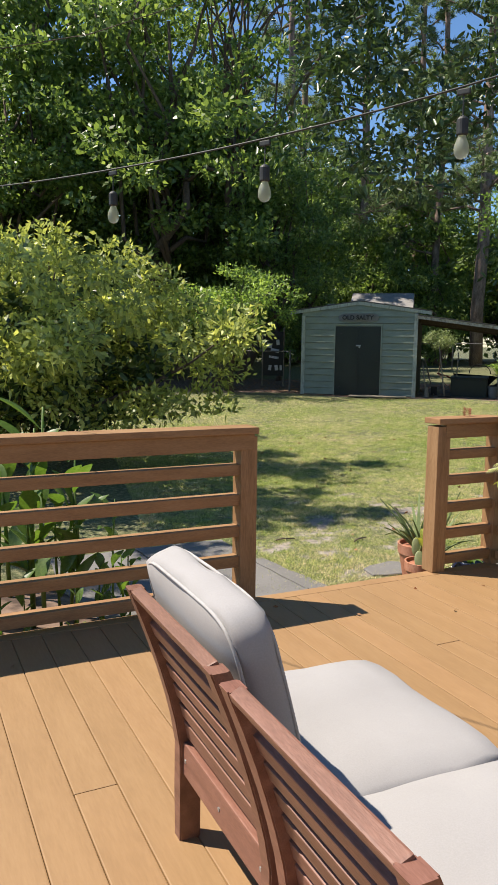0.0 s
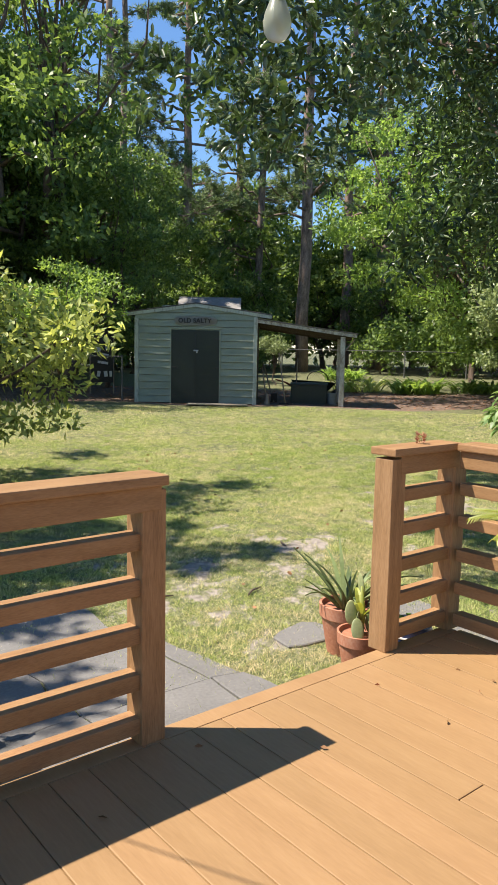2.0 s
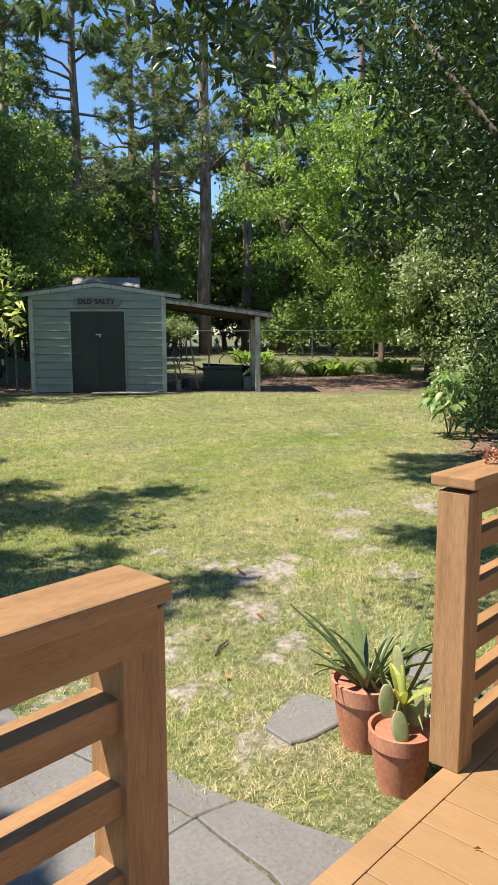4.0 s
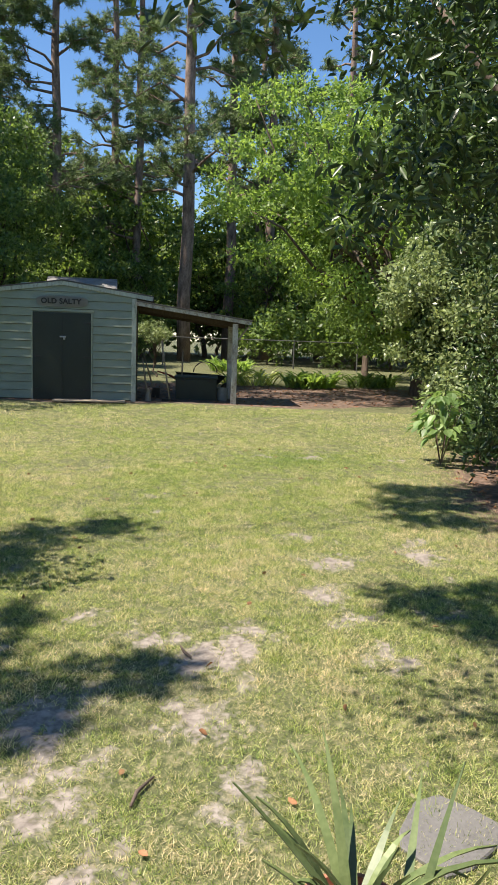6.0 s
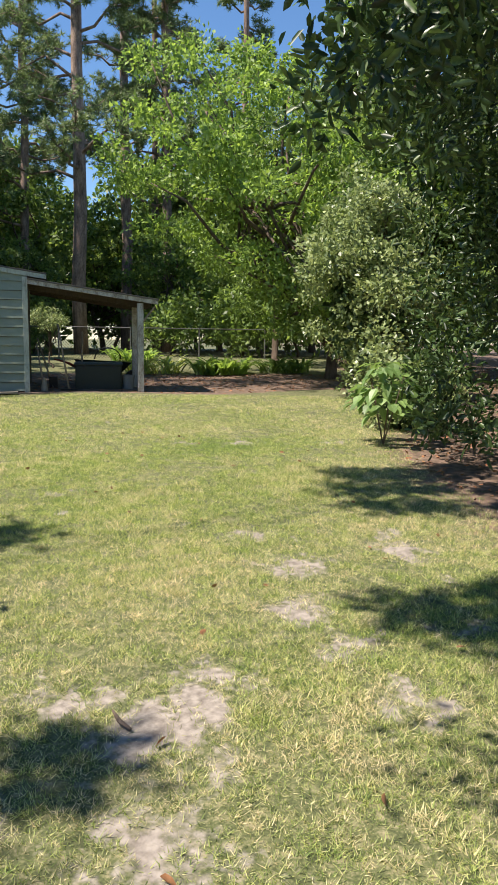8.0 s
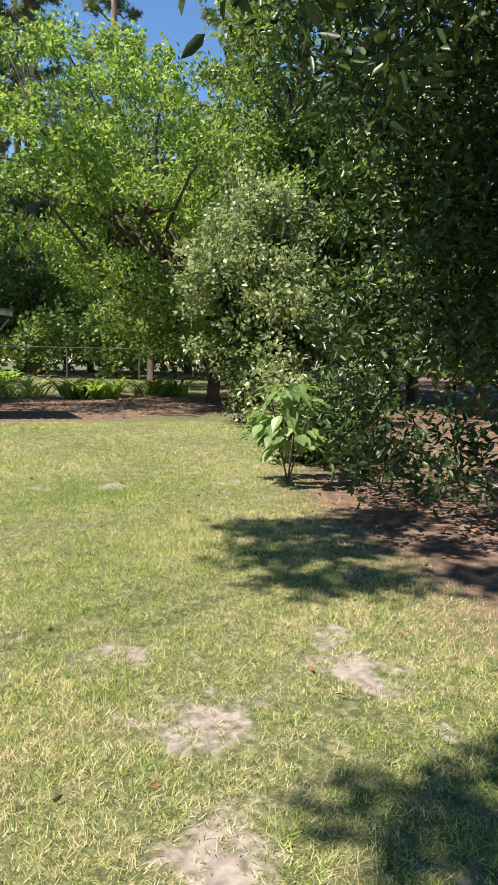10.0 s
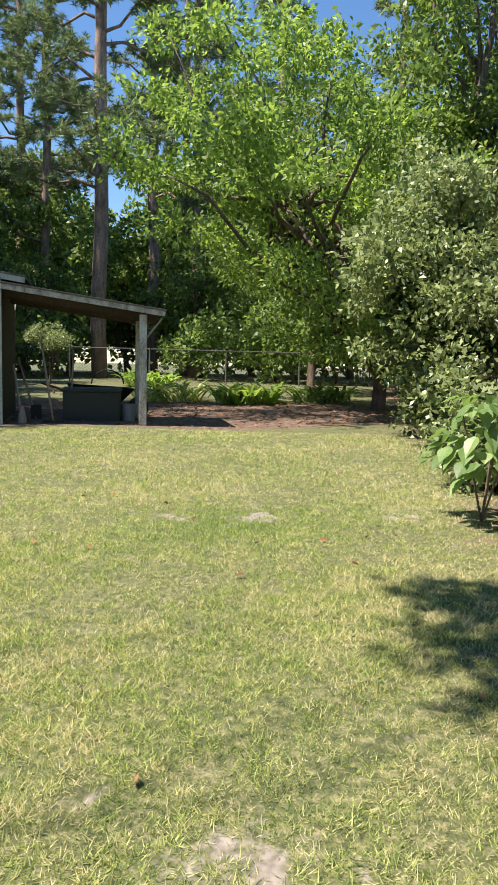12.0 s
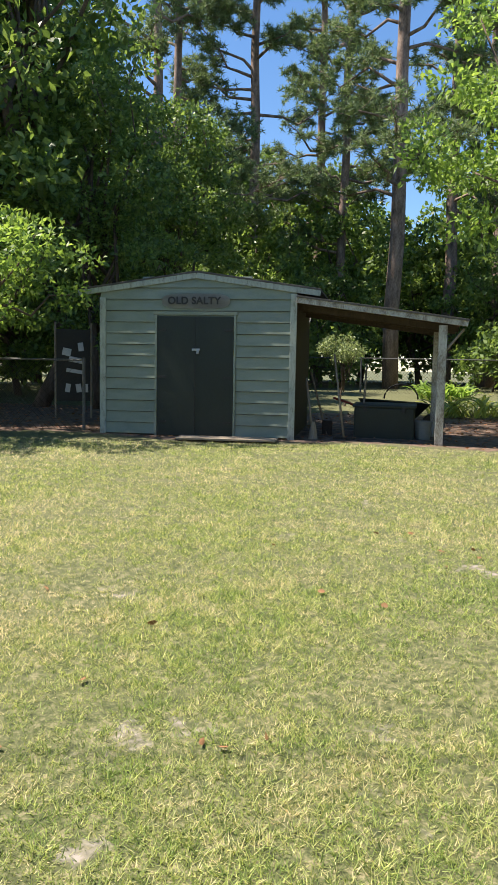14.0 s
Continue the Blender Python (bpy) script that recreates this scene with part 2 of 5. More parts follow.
def tri_mesh(name, v, mat):
    """A mesh of separate triangles, three vertices each."""
    me = bpy.data.meshes.new(name)
    n = len(v) // 3
    me.vertices.add(n * 3)
    me.vertices.foreach_set("co", np.ascontiguousarray(v, dtype=np.float32).ravel())
    me.loops.add(n * 3)
    me.loops.foreach_set("vertex_index", np.arange(n * 3, dtype=np.int32))
    me.polygons.add(n)
    me.polygons.foreach_set("loop_start", np.arange(0, n * 3, 3, dtype=np.int32))
    me.update(calc_edges=True)
    me.materials.append(mat)
    return new(name, me)


def unit(a):
    return a / np.maximum(np.linalg.norm(a, axis=1, keepdims=True), 1e-6)


def leaf_arrays(at, way, length, width, rng, fold=0.25, droop=0.0, oval=False):
    """Folded leaves: one quad each, from its base along way."""
    n = len(at)
    way = unit(way)
    side = unit(np.cross(way, rng.normal(size=(n, 3))))
    up = np.cross(side, way)
    L = length * rng.uniform(0.65, 1.25, (n, 1))
    W = width * rng.uniform(0.7, 1.2, (n, 1))
    base, tip = at, at + way * L - np.array([0, 0, 1.0]) * L * droop
    mid = at + way * L * 0.45 - up * W * fold
    if oval:
        lo, hi = at + way * L * 0.28, at + way * L * 0.68 - np.array([0, 0, 1.0]) * L * droop * 0.4
        lift = up * W * fold
        v = np.stack([base, lo - side * W * 0.42 + lift, hi - side * W * 0.40 + lift, tip, hi + side * W * 0.40 + lift, lo + side * W * 0.42 + lift], axis=1).reshape(-1, 3)
        i = np.arange(n)[:, None] * 6
        return v, np.concatenate([i + [0, 1, 2, 3], i + [0, 3, 4, 5]])
    v = np.stack([base, mid - side * W * 0.5 + up * W * fold * 2, tip, mid + side * W * 0.5 + up * W * fold * 2], axis=1).reshape(-1, 3)
    return v, np.arange(n * 4).reshape(-1, 4)


def clump_leaves(clumps, per, length, width, rng, shell=0.55, droop=0.1, oval=False):
    """Leaves in and on ragged ellipsoid clumps (x, y, z, radius, flatness)."""
    at, way = [], []
    for x, y, z, r, f in clumps:
        k = max(8, int(per * r * r))
        d = unit(rng.normal(size=(k, 3)))
        rad = r * (shell + (1.08 - shell) * rng.random((k, 1)) ** 0.7) * (0.75 + 0.35 * np.sin(d[:, :1] * 4 + x * 3) * np.cos(d[:, 1:2] * 5 + y * 2))
        p = d * rad
        p[:, 2] *= f
        at.append(p + (x, y, z))
        way.append(d * 0.7 + rng.normal(size=(k, 3)) * 0.75 + (0, 0, 0.15))
    return leaf_arrays(np.concatenate(at), np.concatenate(way), length, width, rng, droop=droop, oval=oval)


def limb_points(a, b, sag, rng, steps=5):
    a, b = np.array(a, float), np.array(b, float)
    out = []
    for i in range(steps + 1):
        t = i / steps
        p = a + (b - a) * t
        p[2] += sag * math.sin(t * math.pi)
        if 0 < i < steps:
            p += rng.normal(size=3) * 0.05 * np.linalg.norm(b - a)
        out.append(p)
    return out


def broad_tree(name, base, height, spread, leaf, label, category="tree", seed=1, trunk=0.16, low=0.3, n=40, clump=(0.5, 1.0),
               per=500, size=(0.12, 0.06), lean=(0, 0), bark=None, group="", limbs=10, flat=0.75, squash=(1, 1), shell=0.55, extra=(), limb_r=0.0, oval=False, core=0):
    """A tree or shrub: trunk, limbs, and a crown of ragged leaf clumps between low * height and height."""
    rng = np.random.default_rng(seed)
    t = thing(name, pose(*base), label, category, group)
    top = np.array([lean[0], lean[1], height * 0.8])
    clumps = []
    for i in range(n):
        d = unit(rng.normal(size=(1, 3)))[0] * rng.random() ** 0.4
        h = height * (low + (1 - low) * (d[2] + 1) / 2)
        w = 1.0 - 0.25 * abs(d[2])
        r = rng.uniform(*clump)
        k = (h / height)
        clumps.append((d[0] * spread * w * squash[0] + lean[0] * k, d[1] * spread * w * squash[1] + lean[1] * k, max(h, r * 0.6), r, flat))
    clumps += [(x - base[0], y - base[1], z - base[2], r, flat) for x, y, z, r in extra]
    bm = tube(limb_points((0, 0, -0.3), top, 0, rng, 6), [trunk * (1 - 0.8 * i / 6) for i in range(7)], 10)
    part("trunk", bm, bark or BARK, t, smooth=True)
    bm = bmesh.new()
    for c in sorted(clumps, key=lambda c: -c[3])[:limbs]:
        k = rng.uniform(0.25, 0.75)
        a = top * k
        tube(limb_points(a, c[:3], 0.05 * height * rng.normal() * 0.3, rng, 4), [(limb_r or trunk * 0.42) * (1 - 0.75 * i / 4) for i in range(5)], 6, bm)
    part("limb", bm, bark or BARK, t, smooth=True)["kind"] = "stuff"
    v, q = clump_leaves(clumps, per, size[0], size[1], rng, shell, oval=oval)
    fast_mesh("crown", v, q, leaf, t)
    # darker-coloured leaves inside the crown stand in for its shade
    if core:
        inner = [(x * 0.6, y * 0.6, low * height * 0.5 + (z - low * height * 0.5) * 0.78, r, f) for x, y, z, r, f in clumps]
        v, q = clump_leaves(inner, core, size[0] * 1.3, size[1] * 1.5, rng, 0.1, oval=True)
        fast_mesh("inner_leaves", v, q, LEAF_DARK, t)["label"] = "inner leaves coloured darker in place of crown shade"
    return t


def pine(name, base, height, label, seed, trunk=0.3, first=0.45, boughs=26, reach=3.2, bough_min=1.0, needles=24, group="tall pines"):
    """A tall pine: straight trunk, bare below, boughs with tufts of needles."""
    rng = np.random.default_rng(seed)
    t = thing(name, pose(*base), label, "pine tree", group)
    pts = [(rng.normal() * 0.05, rng.normal() * 0.05, height * i / 8 - 0.3) for i in range(9)]
    part("trunk", tube(pts, [trunk * (1 - 0.07 * i) for i in range(9)], 12), PINE_BARK, t, smooth=True)
    bm = bmesh.new()
    tufts = []
    for i in range(boughs):
        k = first + (1 - first) * (i + rng.random()) / boughs
        a = rng.uniform(0, math.tau)
        L = max(bough_min, reach * (1.15 - k) / (1.15 - first) * rng.uniform(0.6, 1.2))
        p0 = np.array((0, 0, k * height))
        p1 = p0 + np.array((math.cos(a) * L, math.sin(a) * L, rng.uniform(-0.15, 0.5) * L))
        line = limb_points(p0, p1, rng.uniform(-0.14, 0.12) * L, rng, 4)
        tube(line, [0.085, 0.065, 0.05, 0.034, 0.015], 5, bm)
        for j in range(int(3 + 1.9 * L)):
            u = rng.uniform(1.4, 4.0)
            q0 = line[int(min(3, u))] + (line[min(4, int(u) + 1)] - line[int(min(3, u))]) * (u - int(min(3, u)))
            d = unit((p1 - p0)[None])[0] * 0.5 + rng.normal(size=3) * (0.6, 0.6, 0.3) + (0, 0, 0.15)
            q1 = q0 + unit(d[None])[0] * rng.uniform(0.4, 1.1) * (0.5 + 0.16 * L)
            tube([q0, (q0 + q1) / 2 + rng.normal(size=3) * 0.05, q1], [0.022, 0.015, 0.008], 4, bm)
            for w in range(7):
                tufts.append(q0 + (q1 - q0) * rng.uniform(0.35, 1.08) + rng.normal(size=3) * 0.15)
    part("limb", bm, PINE_BARK, t, smooth=True)["kind"] = "stuff"
    c = np.repeat(np.array(tufts), needles, 0)
    n = len(c)
    d = unit(rng.normal(size=(n, 3)) * (1, 1, 0.75) + (0, 0, 0.25)) * rng.uniform(0.20, 0.36, (n, 1))
    side = unit(np.cross(d, rng.normal(size=(n, 3)))) * 0.021
    base = c + d * 0.1
    part_ob = tri_mesh("crown", np.stack([base - side, base + side, c + d], 1).reshape(-1, 3), NEEDLE)
    part_ob.parent = t
    return t


# ---- the ground ----
DECK = 0.03


def ground_z(x, y):
    """Lawn height: it rises gently away from the deck."""
    s = 0.62 * x + 0.78 * y
    return -0.25 + 0.027 * np.clip(s - 6.5, 0, 26) + 0.02 * np.sin(x * 0.9) * np.sin(y * 0.8)


BARE = [(3.76, 6.17, 0.36), (3.59, 5.79, 0.34), (4.19, 5.72, 0.28), (4.79, 6.46, 0.26), (4.72, 6.10, 0.32), (5.30, 6.13, 0.26), (5.91, 6.23, 0.28), (6.60, 6.63, 0.26), (4.59, 6.99, 0.18),
        (3.3, 5.2, 0.3), (3.9, 7.0, 0.25), (6.3, 5.5, 0.2), (5.85, 5.80, 0.2), (5.47, 5.33, 0.24), (3.97, 5.18, 0.24), (5.94, 5.54, 0.18), (7.39, 6.18, 0.28), (7.0, 7.21, 0.2),
        (7.69, 6.43, 0.2), (7.31, 6.1, 0.17), (6.53, 6.88, 0.15), (6.74, 6.50, 0.18), (11.24, 8.63, 0.28), (10.28, 9.49, 0.26), (7.99, 8.22, 0.1), (6.65, 8.65, 0.12), (7.1, 9.16, 0.16), (7.83, 8.67, 0.12),
        (3.4, 4.75, 0.3), (9.77, 9.89, 0.2), (7.6, 10.6, 0.12), (2.95, 5.6, 0.25), (3.1, 6.6, 0.25)]


def bareness(x, y):
    """0 grass to 1 bare sand."""
    b = np.zeros_like(x)
    for px, py, r in BARE:
        b = np.maximum(b, min(0.85, 0.34 + 1.6 * r) * np.exp(-(((x - px) / r) ** 2 + ((y - py) / (r * 0.7)) ** 2) * 0.9))
    wob = np.sin(x * 5.1 + 1.7 * np.sin(y * 3.3)) * np.sin(y * 6.3 + 1.3 * np.sin(x * 4.1))
    fine = np.sin(x * 17 + 2 * np.sin(y * 13)) * np.sin(y * 19 + 2 * np.sin(x * 11))
    mid = np.sin(x * 8.3 + 2.4 * np.sin(y * 4.9)) * np.sin(y * 9.7 + 2.4 * np.sin(x * 5.7))
    return np.clip(b * (0.78 + 0.35 * mid + 0.5 * fine) + 0.12 * wob + 0.17 * fine + 0.55 * np.clip(mid - 0.5, 0, 1) * (0.6 + 0.8 * wob), 0, 1)


def mulchness(x, y):
    """0 lawn to 1 needle-covered soil round the lawn."""
    n_ = (x - 12.66) * 0.669 + (y - 16.09) * 0.743
    u_ = -(x - 12.66) * 0.743 + (y - 16.09) * 0.669
    edge = n_ + 0.55 - np.clip((-u_ - 2.5) * 0.10, 0, 3) + 0.25 * np.sin(u_ * 1.3)
    edge = np.minimum(edge, 5.2 - n_)
    right = np.minimum(0.42 * x - 0.75 * y + 1.8 + 0.15 * np.sin(x * 1.3), (x - 6.8) * 0.5)
    bed = 1.6 - ((x - 0.2) / 1.5) ** 2 - ((y - 4.7) / 0.85) ** 2 + 0.3 * np.sin(x * 5) * np.sin(y * 6)
    return np.clip(np.maximum(np.maximum(edge * 2.5, right * 0.75), bed), 0, 1)


def ground_material():
    m = material("lawn_soil", [(0.028, 0.036, 0.013), (0.10, 0.112, 0.042), (0.29, 0.25, 0.145)], 24, rough=0.95, bump=1.0, fine=110)
    nt = m.node_tree
    n, l = nt.nodes, nt.links
    b = n["Principled BSDF"]
    grass = b.inputs["Base Color"].links[0].from_socket

    def layer(under, attr, colours, scale, lo, hi):
        a = n.new("ShaderNodeAttribute")
        a.attribute_name = attr
        nz = n.new("ShaderNodeTexNoise")
        nz.inputs["Scale"].default_value, nz.inputs["Detail"].default_value = scale, 8
        tc = n.new("ShaderNodeTexCoord")
        l.new(tc.outputs["Object"], nz.inputs["Vector"])
        rp = n.new("ShaderNodeValToRGB")
        rp.color_ramp.elements[0].position, rp.color_ramp.elements[1].position = 0.35, 0.65
        rp.color_ramp.elements[0].color, rp.color_ramp.elements[1].color = (*colours[0], 1), (*colours[1], 1)
        l.new(nz.outputs[0], rp.inputs[0])
        s = n.new("ShaderNodeMath")
        s.operation = "MULTIPLY_ADD"
        s.inputs[1].default_value, s.inputs[2].default_value = 1.1, -0.55
        l.new(nz.outputs[0], s.inputs[0])
        ad = n.new("ShaderNodeMath")
        l.new(a.outputs["Fac"], ad.inputs[0])
        l.new(s.outputs[0], ad.inputs[1])
        mr = n.new("ShaderNodeMapRange")
        mr.inputs[1].default_value, mr.inputs[2].default_value = lo, hi
        l.new(ad.outputs[0], mr.inputs[0])
        mx = n.new("ShaderNodeMix")
        mx.data_type = "RGBA"
        l.new(mr.outputs[0], mx.inputs[0])
        l.new(under, mx.inputs[6])
        l.new(rp.outputs[0], mx.inputs[7])
        return mx.outputs[2]

    c = layer(grass, "bare", ((0.17, 0.142, 0.12), (0.33, 0.288, 0.25)), 26, 0.3, 0.68)
    c = layer(c, "mulch", ((0.06, 0.038, 0.027), (0.22, 0.145, 0.105)), 9, 0.35, 0.65)
    l.new(c, b.inputs["Base Color"])
    return m


def build_ground():
    xs = np.unique(np.concatenate([np.linspace(-900, -14, 10), np.linspace(-14, 2, 60), np.linspace(2, 12, 120), np.linspace(12, 45, 80), np.linspace(45, 900, 10)]))
    ys = np.unique(np.concatenate([np.linspace(-900, -10, 8), np.linspace(-10, 3, 40), np.linspace(3, 13, 120), np.linspace(13, 50, 80), np.linspace(50, 900, 10)]))
    X, Y = np.meshgrid(xs, ys)
    Z = ground_z(X, Y)
    v = np.stack([X, Y, Z], -1).reshape(-1, 3)
    w = len(xs)
    i = (np.arange(len(ys) - 1)[:, None] * w + np.arange(w - 1)[None]).ravel()
    ob = fast_mesh("ground", v, np.stack([i, i + 1, i + w + 1, i + w], 1), ground_material())
    for key, f in (("bare", bareness), ("mulch", mulchness)):
        a = ob.data.attributes.new(key, "FLOAT", "POINT")
        a.data.foreach_set("value", f(X, Y).ravel().astype(np.float32))
    ob.data.polygons.foreach_set("use_smooth", [True] * len(ob.data.polygons))
    return tagged(ob, "patchy sunlit lawn with bare sandy spots", "ground", kind="structure")


build_ground()


def grass_blades():
    """Short bent blades, thick near the path and thinner far off."""
    rng = np.random.default_rng(5)
    n = 3900000
    s = 2.0 + 15.5 * rng.random(n) ** 0.62
    a = rng.uniform(-0.52, 0.56, n) + math.atan2(0.66, 0.75)
    x, y = 1.2 + s * np.sin(a), 2.2 + s * np.cos(a)
    d = np.full(n, 99.0)
    for px, py in ((2.3, 3.7), (3.2, 4.8), (4.9, 5.7), (5.8, 6.3), (6.0, 6.8)):
        d = np.minimum(d, np.hypot(x - px, y - py))
    near = (d < 1.2) | (rng.random(n) < np.clip(3.0 / d, 0, 1) ** 1.5)
    x, y, s, d = x[near], y[near], s[near], d[near]
    n = len(x)
    keep = (bareness(x, y) < 0.2 + 0.75 * rng.random(n) ** 1.7) & (mulchness(x, y) < 0.12 + 0.6 * rng.random(n)) & ~((y < 4.0) & (x < 3.9))
    keep &= ~((x - 12.66) * 0.669 + (y - 16.09) * 0.743 > -0.25)
    keep &= ~((x < 2.75) & (y < 5.5)) | (rng.random(n) < 0.1)
    tuft = np.sin(x * 9.3 + 2 * np.sin(y * 7.1)) * np.sin(y * 10.1 + 2 * np.sin(x * 8.7)) + 0.8 * np.sin(x * 2.1 + y) * np.sin(y * 2.6 - x * 0.7)
    keep &= tuft > -1.9 + 1.5 * rng.random(n)
    small = np.sin(x * 53 + 2.6 * np.sin(y * 21)) * np.sin(y * 49 + 2.6 * np.sin(x * 17))
    keep &= small > -0.9 + 0.85 * rng.random(n)
    x, y, d, tuft = x[keep], y[keep], d[keep], tuft[keep]
    n = len(x)
    at = np.stack([x, y, ground_z(x, y) - 0.004], -1)
    way = np.stack([rng.normal(size=n) * 0.95, rng.normal(size=n) * 0.95, np.full(n, 0.66)], -1)
    way = unit(way) * (0.018 + 0.031 * rng.random((n, 1)) ** 1.6) * (1 + 0.35 * np.clip(tuft, -0.6, 1))[:, None]
    turn = rng.uniform(0, math.tau, n)
    w = 0.0023 * (1 + 0.22 * np.clip(d - 3, 0, 9))
    side = np.stack([np.cos(turn) * w, np.sin(turn) * w, np.zeros(n)], -1)
    v = np.stack([at - side, at + side, at + way], 1).reshape(-1, 3)
    ob = tri_mesh("grass", v, GRASS)
    lush = 0.6 * np.exp(-((x - 9.5) / 1.6) ** 2 - ((y - 9.5) / 0.55) ** 2) + 0.2 * np.clip(np.sin(x * 1.7 + 1.2 * np.sin(y * 1.1)) * np.sin(y * 1.9 + 1.1 * np.sin(x * 1.3)), -0.8, 1)
    ob.data.attributes.new("lush", "FLOAT", "POINT").data.foreach_set("value", np.repeat(lush, 3).astype(np.float32))
    tagged(ob, "short patchy yellow-green lawn grass", "grass", kind="stuff")


grass_blades()


# ---- the deck ----
def build_deck():
    d = tagged(new("deck"), "orange-brown stained timber deck with long boards", "deck", kind="structure")
    rng = random.Random(3)
    pitch = 0.146
    x = -3.0
    shapes = {}

    def board(x, y0, y1):
        L = round(y1 - y0, 3)
        if L not in shapes:
            bm = box((pitch - 0.002, L - 0.003, 0.034), bevel=0.0045)
            me = bpy.data.meshes.new("board")
            bm.to_mesh(me)
            bm.free()
            me.materials.append(DECK_WOOD)
            shapes[L] = me
        ob = new("board", shapes[L])
        ob.parent = d
        ob.location = (x + pitch / 2, (y0 + y1) / 2, DECK - 0.017 + rng.uniform(-0.001, 0.001))

    i = 0
    while x < 3.62:
        cuts = [-2.2] + ([[], [2.79], [], [], [2.30], [], [0.6], []][(i + 4) % 8]) + [3.70]
        for a, b in zip(cuts, cuts[1:]):
            board(x, a, b)
        x += pitch
        i += 1
    part("edge_board", box((6.7, 0.085, 0.034), (0.34, 3.744, DECK - 0.017)), DECK_WOOD, d)
    part("fascia", box((6.7, 0.03, 0.19), (0.34, 3.765, DECK - 0.13)), RAIL_WOOD, d)
    part("side_fascia", box((0.03, 5.9, 0.19), (3.68, 0.79, DECK - 0.13)), RAIL_WOOD, d)
    part("joist", box((6.4, 0.05, 0.2), (0.3, 3.2, DECK - 0.14)), BROWN_BOARD, d)


build_deck()

SLAT_TOPS = (0.105, 0.275, 0.45, 0.63, 0.80)


def railing(a, b, posts, label, cap_over=(0.07, 0.07)):
    """A timber railing from a to b in plan: posts, five slats, an under-rail and a flat cap."""
    a, b = Vector((*a, DECK)), Vector((*b, DECK))
    L = (b - a).length
    ang = math.degrees(math.atan2(b.y - a.y, b.x - a.x))
    t = thing("deck_railing", pose(*a, 0, 0, ang), label, "railing", "railings of the deck")
    for x in posts:
        part("post", box((0.10, 0.11, 0.955), (x, 0, 0.478)), POST_WOOD, t)
    for z in SLAT_TOPS:
        part("slat", box((L, 0.076, 0.062), (L / 2, 0.0, z - 0.031)), RAIL_WOOD, t)
    part("under_rail", box((L - 0.03, 0.036, 0.09), (L / 2 - 0.005, -0.041, 0.925)), RAIL_WOOD, t)
    part("cap", box((L + cap_over[0] + cap_over[1], 0.155, 0.038), ((L + cap_over[1] - cap_over[0]) / 2, 0, 0.99), bevel=0.006), RAIL_WOOD, t, "worn flat cap board")
    return t


railing((-3.0, 3.76), (1.85, 3.76), (0.05, 1.6, 3.2, 4.80), "long orange-brown timber deck railing beside the canna bed", (0.07, 0.0))
railing((3.19, 3.785), (3.69, 3.785), (0.0, 0.50), "short weathered timber railing beside the deck opening", (0.06, -0.03))
railing((3.68, 3.70), (3.68, -2.1), (1.6, 3.4, 5.7), "orange-brown timber railing along the deck's side", (-0.0, 0.05))

# ---- shed with lean-to ----
SHED = pose(12.66, 16.09, 0.10, 0, 0, -42)


